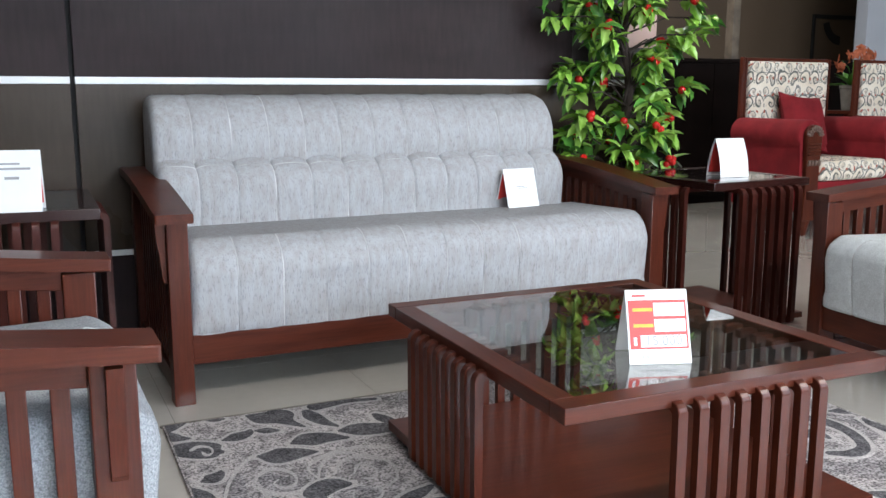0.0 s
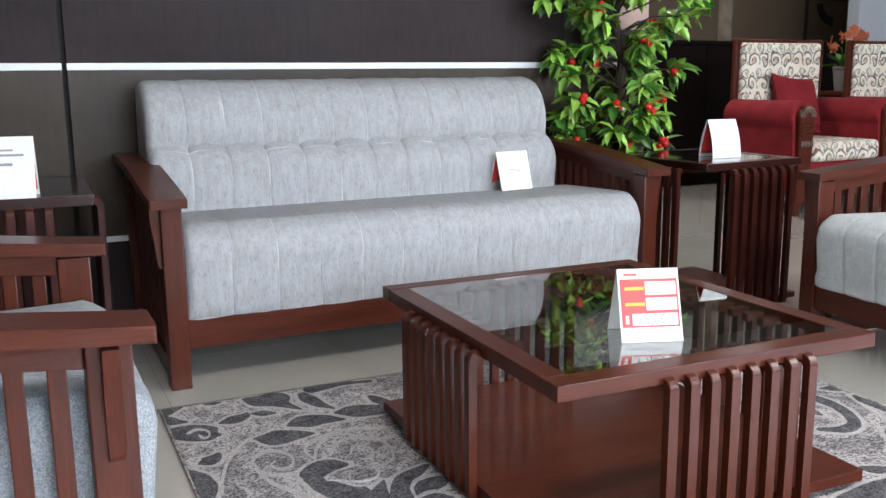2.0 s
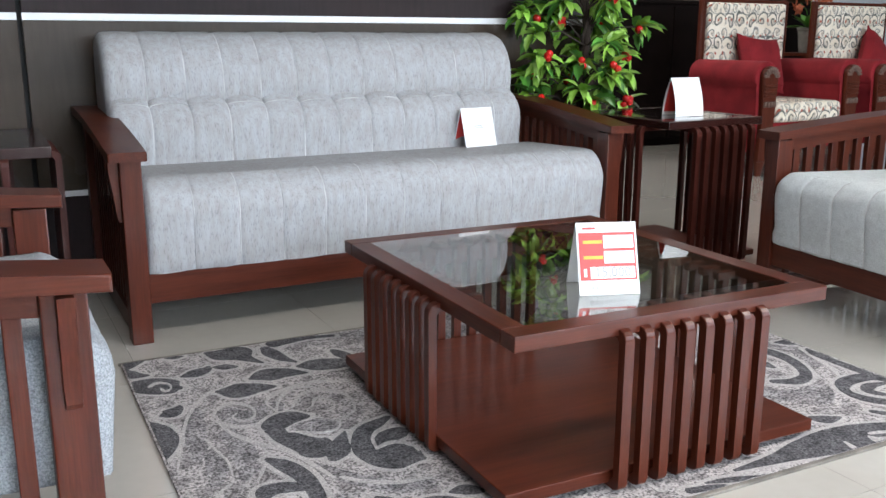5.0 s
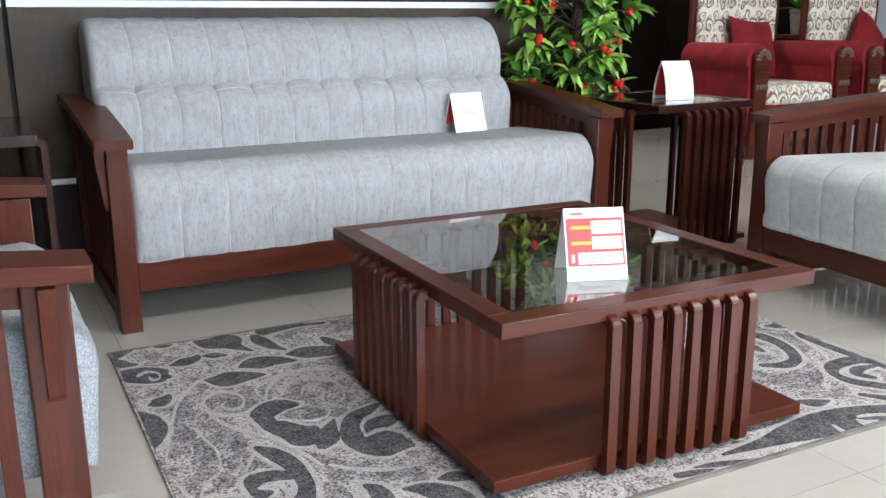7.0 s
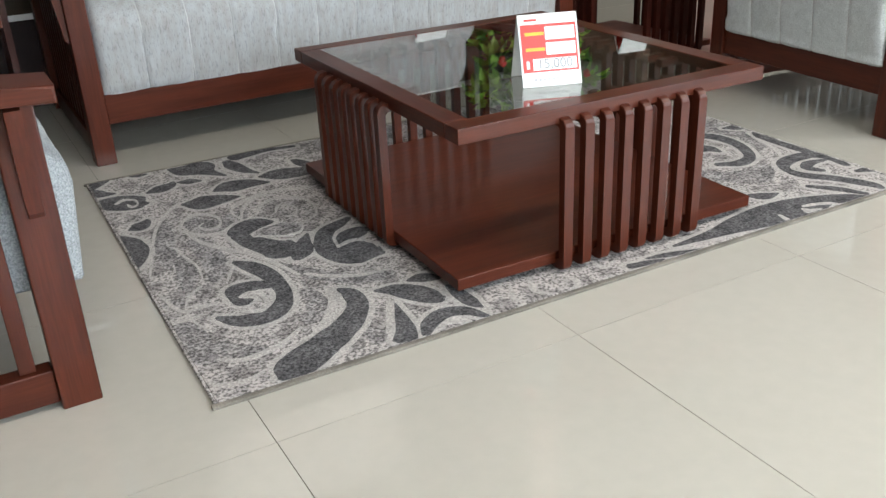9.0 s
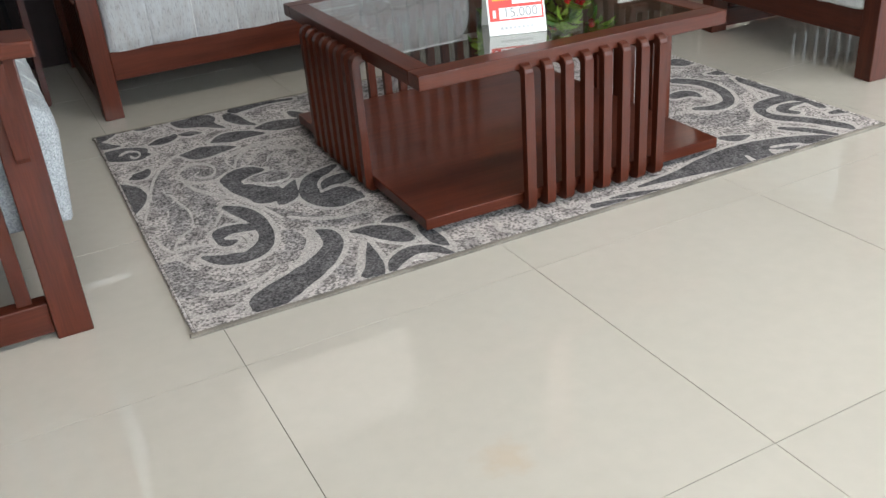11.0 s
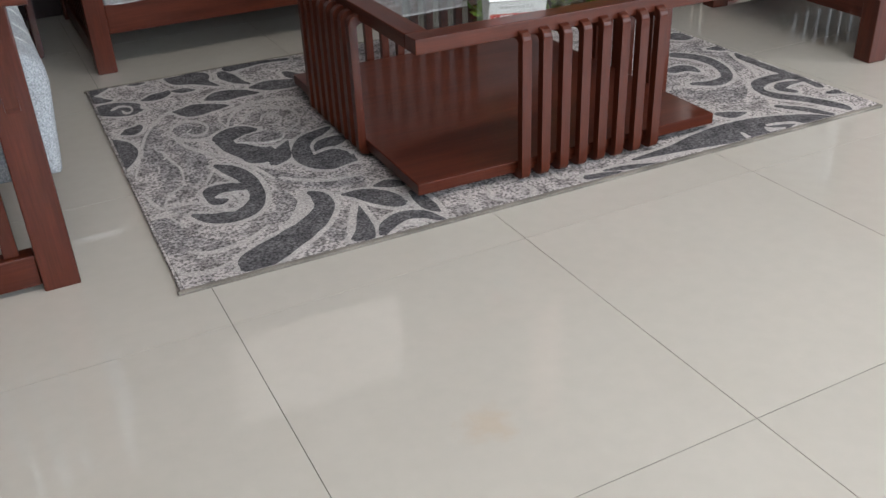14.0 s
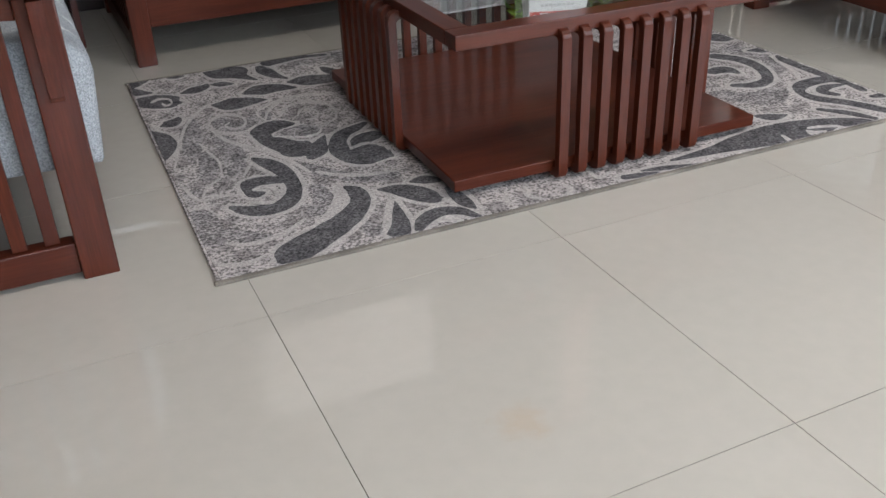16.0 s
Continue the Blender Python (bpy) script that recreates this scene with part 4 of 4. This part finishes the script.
def red_chair(m, tilt):
    ob = thing("armchair", m, "red velvet armchair with cream damask seat and carved dark frame", "armchair", "red armchairs")
    for s in (-1, 1):
        cx = s * 0.40
        roll = [(cx + 0.105 * math.cos(a), 0.635 + 0.100 * math.sin(a)) for a in [math.pi * (1.22 - 1.44 * q / 18) for q in range(19)]]
        arm = [(cx - 0.075, 0.16), (cx - 0.075, 0.54)] + roll + [(cx + 0.075, 0.54), (cx + 0.075, 0.16)]
        part("arm", prism(arm, "y", 0.035, 0.62, 0.012, 3), red_velvet, ob, "rolled red velvet arm")
        carved = part("carved_front", prism([(cx + x, z) for x, z in scroll_panel_outline(0.070, 0.705)], "y", 0.0, 0.034, 0.006), wood_z, ob, "carved dark wooden arm front")
        for q in range(9):
            a = math.pi * (q + 0.5) / 9
            part("carved_petal", prism(rounded([(-0.004, 0.030), (0.004, 0.030), (0.0095, 0.060), (0.0, 0.074), (-0.0095, 0.060)], [0, 0, 0.004, 0.004, 0.004], 3), "y", -0.012, 0.003, 0.003), carved_mat, carved, "carved petal paled as a painted highlight", pose(cx, 0.0, 0.632, 0, 90 - math.degrees(a), 0))
        for q in range(4):
            part("carved_ring", box(cx - 0.056, cx + 0.056, -0.012, 0.004, 0.578 - q * 0.022, 0.590 - q * 0.022, 0.005, 2), wood_z, carved)
        for q in range(4):
            part("carved_leaf", prism(rounded([(-0.012, 0.0), (0.012, 0.0), (0.010, 0.028), (0.0, 0.040), (-0.010, 0.028)], [0.003] * 5, 2), "y", -0.012, 0.004, 0.004), carved_mat, carved, "carved leaf paled as a painted highlight", pose(cx - 0.042 + q * 0.028, 0, 0.448, 0, 0, 0))
        for y in (0.05, 0.58):
            part("leg", lathe([(0.022, 0), (0.03, 0.05), (0.045, 0.10), (0.04, 0.159)], 12), wood_z, ob, "", pose(cx, y, 0))
        part("back_stile", box(s * 0.402 - 0.021, s * 0.402 + 0.021, 0.615, 0.645, 0.30, 1.138, 0.006), wood_z, ob)
    for s in (-1, 1):
        for q in (-0.012, 0.012):
            part("reeding", box(s * 0.402 - 0.005 + q, s * 0.402 + 0.005 + q, 0.606, 0.6145, 0.70, 1.13, 0.003, 2), wood_z, ob)
    part("back_rail", box(-0.3808, 0.3808, 0.615, 0.642, 1.112, 1.134, 0.006), wood_x, ob)
    part("backrest", box(-0.3795, 0.3795, 0.585, 0.655, 0.40, 1.111, 0.02, 3), damask, ob, "cream damask padded back")
    part("base", box(-0.313, 0.313, 0.05, 0.62, 0.16, 0.34, 0.01), red_velvet, ob)
    part("seat", box(-0.312, 0.312, 0.0, 0.58, 0.342, 0.47, 0.035, 4), damask, ob, "cream damask seat cushion")
    tagged(part("cushion", pillow(0.40, 0.13), red_velvet, None, "", m @ pose(0.0 + tilt * 0.14, 0.47, 0.70, 70, tilt * 40, 0)), "square red velvet scatter cushion on the armchair", "cushion", "red cushions")
    return ob


red_chair(pose(3.98, 3.12, 0, 0, 0, 2), 0.15)
red_chair(pose(5.08, 3.14, 0, 0, 0, 2), 1.0)

cabinet = thing("low_cabinet", pose(3.0, 4.74, 0), "long low dark brown cabinet with deep shade put into its colour", "cabinet")
part("plinth", box(0.02, 3.58, 0.03, 0.38, 0.0, 0.0595, 0.003), shade_veneer, cabinet)
part("body", box(0, 3.60, 0.02, 0.39, 0.06, 1.139, 0.006), shade_veneer, cabinet)
part("top", box(-0.012, 3.612, -0.012, 0.40, 1.1395, 1.168, 0.004), shade_veneer, cabinet)
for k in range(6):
    door = part("door", box(k * 0.6 + 0.004, k * 0.6 + 0.596, 0.0, 0.0195, 0.075, 1.125, 0.003), shade_veneer, cabinet)
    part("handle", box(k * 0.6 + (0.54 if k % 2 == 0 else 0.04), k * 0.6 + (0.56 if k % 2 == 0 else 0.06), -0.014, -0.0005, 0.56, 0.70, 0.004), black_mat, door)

# far end of the showroom
tagged(part("column", box(4.755, 4.835, 5.16, 5.25, 0, ZC, 0.004), column_paint), "square beige painted column", "column", "", "structure")
tagged(part("wall_return", box(7.38, X1, 6.0, 6.15, 0, ZC, 0.004), blue_wall), "pale painted return wall", "wall", "", "structure")
frame_thing = thing("picture_frame", pose(8.23, Y1 - 0.001, 1.52), "black framed picture with a dark curved shape on the wall", "picture")
for x0, x1, z0, z1 in ((-0.37, 0.37, 0.255, 0.30), (-0.37, 0.37, -0.30, -0.255), (-0.37, -0.335, -0.2545, 0.2545), (0.335, 0.37, -0.2545, 0.2545)):
    part("frame_bar", box(x0, x1, -0.03, 0, z0, z1, 0.003), black_mat, frame_thing)
arc = [(0.10 + r * math.cos(a), 0.26 + r * 1.05 * math.sin(a)) for r, steps in ((0.30, range(9)), (0.20, range(8, -1, -1))) for a in [math.pi * (1.0 + 0.5 * q / 8) for q in steps]]
part("dark_shape", prism([(x, z) for x, z in arc if z < 0.253], "y", -0.0165, -0.013), black_mat, frame_thing, "dark curved shape")
part("picture", box(-0.334, 0.334, -0.012, -0.004, -0.254, 0.254, 0), brown_wall, frame_thing, smooth=0)


# ---- artificial berry tree ----
def leaf_mesh(name, length, width, mat):
    bm = bmesh.new()
    rows = []
    n = 7
    for k in range(n + 1):
        s = k / n
        h = width / 2 * max(0.0, math.sin(math.pi * s ** 0.8)) ** 0.9 * (1.12 if k % 2 else 0.88)
        z = -0.30 * length * s * s
        rows.append([bm.verts.new((x, length * s, z + abs(x) * 0.55)) for x in ((-h, -h * 0.5, 0, h * 0.5, h) if 0 < k < n else (0,))])
    for a, b in zip(rows, rows[1:]):
        if len(a) == 1:
            for i in range(4):
                bm.faces.new((a[0], b[i + 1], b[i]))
        elif len(b) == 1:
            for i in range(4):
                bm.faces.new((a[i], a[i + 1], b[0]))
        else:
            for i in range(4):
                bm.faces.new((a[i], a[i + 1], b[i + 1], b[i]))
    data = mesh_of(bm, name, 180)
    data.materials.append(mat)
    return data


def berry_tree(m):
    ob = thing("berry_tree", m, "tall artificial tree with bright green leaves and red berries", "plant")
    rng = random.Random(11)
    part("pot", lathe([(0.085, 0), (0.095, 0.02), (0.118, 0.24), (0.126, 0.245), (0.126, 0.27), (0.112, 0.27), (0.106, 0.235)], 28), pot_mat, ob, "grey tapered pot")
    part("soil", lathe([(0.02, 0.226), (0.104, 0.226), (0.102, 0.234), (0.02, 0.238)], 20), bark_mat, ob)
    spine = [(0.03 * math.sin(k * 0.9) - 0.02 * k / 18, 0.02 * math.cos(k * 0.7) - 0.02, 0.23 + 1.38 * k / 18) for k in range(19)]
    part("trunk", tube(spine, [0.024 - 0.014 * k / 18 + 0.002 * math.sin(k * 2.3) for k in range(19)], 10), bark_mat, ob)
    part("trunk", tube([(x + 0.022 * math.cos(k * 1.1), y + 0.022 * math.sin(k * 1.1), z) for k, (x, y, z) in enumerate(spine[:13])], [0.012 - 0.0006 * k for k in range(13)], 8), bark_mat, ob, "thin stem twisted round the trunk")
    leaves = [leaf_mesh("leaf", l, w, mt) for l, w, mt in ((0.098, 0.044, leaf_mat), (0.080, 0.037, leaf_mat), (0.105, 0.048, leaf_dark), (0.084, 0.040, leaf_dark))]
    bm = bmesh.new()
    bmesh.ops.create_icosphere(bm, subdivisions=2, radius=0.0165)
    berry = mesh_of(bm, "berry", 180)
    berry.materials.append(berry_mat)
    made = 0
    extra = bmesh.new()
    for k in range(62):
        z = 0.55 + 0.86 * (k + rng.random() * 0.6) / 62
        i = min(17, max(0, int((z - 0.23) / 1.38 * 18)))
        root = Vector(spine[i])
        a = k * 2.4 + rng.uniform(-0.4, 0.4)
        reach = rng.uniform(0.14, 0.36) * (1.0 if z > 0.75 else 0.85) * (1.28 if z > 1.0 and math.cos(a) > 0.3 else 1.0)
        tip = root + Vector((math.cos(a) * reach, math.sin(a) * reach * 0.62, rng.uniform(0.0, 0.13)))
        tip.y = min(tip.y, 0.09)
        mid = root.lerp(tip, 0.5) + Vector((0, 0, 0.04))
        part("branch", tube([root, mid, tip], [0.005, 0.004, 0.0025], 6), bark_mat, ob)
        out = (tip - root).to_2d()
        head = math.degrees(math.atan2(-out.x, out.y))
        for q in range(15):
            base = root.lerp(tip, rng.uniform(0.3, 1.0)) if q > 11 else mid.lerp(tip, rng.uniform(0.35, 1.0) if q else 1.0)
            shape = leaves[rng.choice((0, 0, 1, 1, 1, 2, 3))]
            turn = head + rng.uniform(-120, 120)
            droop = rng.uniform(-62, 52)
            place = pose(*base, 0, 0, turn) @ pose(0, 0, 0, droop, rng.uniform(-35, 35), 0)
            end = place @ Vector((0, 0.11, -0.02))
            if end.y > 0.17:
                place = pose(*base, 0, 0, turn + 180) @ pose(0, 0, 0, droop, 0, 0)
            if q < 5:
                o = new("leaf", shape)
                o.parent = ob
                o.matrix_basis = place
            else:
                own = shape.copy()
                own.transform(place)
                start = len(extra.faces)
                extra.from_mesh(own)
                extra.faces.ensure_lookup_table()
                for f in extra.faces[start:]:
                    f.material_index = 1 if shape in leaves[2:] else 0
                bpy.data.meshes.remove(own)
        if k % 2 == 0:
            spot = mid.lerp(tip, rng.uniform(0.5, 1.0)) + Vector((0, -0.02, 0.0))
            for q in range(rng.choice((2, 3, 4))):
                o = new("berry", berry)
                o.parent = ob
                o.location = spot + Vector((rng.uniform(-0.02, 0.02), rng.uniform(-0.018, 0.01), rng.uniform(-0.018, 0.014)))
    rest = part("foliage", extra, leaf_mat, ob, "", None, 180)
    rest.data.materials.append(leaf_dark)
    rest["kind"] = "stuff"
    return ob


berry_tree(pose(1.500, 2.265, 0))


# ---- above the sofa, seen only in the polished floor, and the lights overhead ----
canvas = thing("canvas_picture", pose(0.26, WALL_Y - 0.001, 1.93), "wide pale canvas picture hung high on the dark wall", "picture")
part("canvas", box(-0.47, 0.47, -0.028, 0, -0.27, 0.27, 0.004), canvas_mat, canvas)
screen = thing("slat_screen", pose(0, WALL_Y - 0.001, 0), "pale vertical slat screen high on the dark wall", "screen")
for k in range(9):
    part("slat", box(-1.62 + k * 0.105, -1.57 + k * 0.105, -0.03, 0, 1.55, 2.90, 0.003), paper_mat, screen)
lamp_glow = bpy.data.materials.new("lamp_glow")
lamp_glow.use_nodes = True
lamp_glow.node_tree.nodes["Principled BSDF"].inputs["Emission Color"].default_value = (1.0, 0.93, 0.82, 1)
lamp_glow.node_tree.nodes["Principled BSDF"].inputs["Emission Strength"].default_value = 7.0


def ceiling_light(x, y, h=0.16):
    ob = thing("ceiling_light", pose(x, y, ZC - 0.0005), "square white recessed ceiling light", "ceiling light", "ceiling lights")
    for a in range(4):
        part("frame_bar", box(-h, h, -h, -h + 0.035, -0.014, 0, 0.002), white_wall, ob, "", pose(0, 0, 0, 0, 0, a * 90) @ pose(0, 0, -0.0002 * (a % 2)))
    part("diffuser", box(-h + 0.0355, h - 0.0355, -h + 0.0355, h - 0.0355, -0.009, -0.001, 0), lamp_glow, ob, "glowing diffuser", smooth=0)


# only the first is mirrored in the floor; the rest are added
for x, y in DEEP:
    ceiling_light(x, y)
for x, y in PANELS:
    ceiling_light(x, y, 0.31)


# ---- flowering plant behind the red armchairs ----
def orchid(m):
    ob = thing("flowering_plant", m, "orange flowering pot plant with dark leaves in a pale pot", "plant")
    rng = random.Random(5)
    part("pot", lathe([(0.06, 0), (0.065, 0.01), (0.085, 0.17), (0.092, 0.175), (0.092, 0.20), (0.08, 0.20), (0.078, 0.175)], 24), pot_mat, ob, "pale grey pot")
    part("soil", lathe([(0.01, 0.170), (0.077, 0.170), (0.07, 0.176), (0.01, 0.178)], 16), bark_mat, ob)
    blade = leaf_mesh("leaf", 0.20, 0.055, leaf_dark)
    for k in range(12):
        o = new("leaf", blade)
        o.parent = ob
        o.matrix_basis = pose(0, 0, 0.178, 0, 0, k * 137.5) @ pose(0, 0.01, 0, rng.uniform(20, 60), rng.uniform(-15, 15), 0)
    petal = leaf_mesh("petal", 0.042, 0.034, orange_mat)
    for k in range(4):
        tip = Vector((-0.13 + 0.10 * k, rng.uniform(-0.05, 0.02), rng.uniform(0.38, 0.46)))
        part("stem", tube([(0, 0, 0.17), (tip.x * 0.35, tip.y * 0.4, 0.33), tuple(tip)], [0.005, 0.004, 0.003], 6), leaf_dark, ob)
        for f in range(5):
            spot = tip + Vector((rng.uniform(-0.055, 0.055), rng.uniform(-0.03, 0.02), rng.uniform(-0.06, 0.05)))
            head = pose(*spot, rng.uniform(50, 100), 0, rng.uniform(-50, 50))
            for q in range(5):
                o = new("petal", petal)
                o.parent = ob
                o.matrix_basis = head @ pose(0, 0, 0, 0, 0, q * 72) @ pose(0, 0, 0, 15, 0, 0)
    part("name_tag", box(-0.045, 0.015, -0.10, -0.097, 0.30, 0.345, 0.0005, 1), paper_mat, ob, "small white tag", pose(0, 0, 0, 0, 8, 10))
    part("tag_stick", box(-0.018, -0.012, -0.0965, -0.0945, 0.17, 0.31, 0.0005, 1), wood_z, ob, "", pose(0, 0, 0, 0, 8, 10))
    return ob


stand = thing("plant_stand", pose(5.19, 4.25, 0), "dark wooden square plant stand", "stand")
part("top", box(-0.17, 0.17, -0.17, 0.17, 0.73, 0.758, 0.004), wood_x, stand)
for sx in (-1, 1):
    for sy in (-1, 1):
        part("leg", box(sx * 0.15 - 0.018, sx * 0.15 + 0.018, sy * 0.15 - 0.018, sy * 0.15 + 0.018, 0, 0.7298, 0.003), wood_z, stand)
orchid(pose(5.19, 4.25, 0.7585))
# pieces of the floor
tile = box(0.0007, TX - 0.0007, 0.0007, TY - 0.0007, -0.004, 0.0, 0)
tile_data = mesh_of(tile, "tile", 0)
tile_data.materials.append(tile_mat)
for i in range(-8, 16):
    for j in range(-7, 12):
        o = new("tile", tile_data)
        o.parent = floor
        o.location = (i * TX, j * TY, 0)
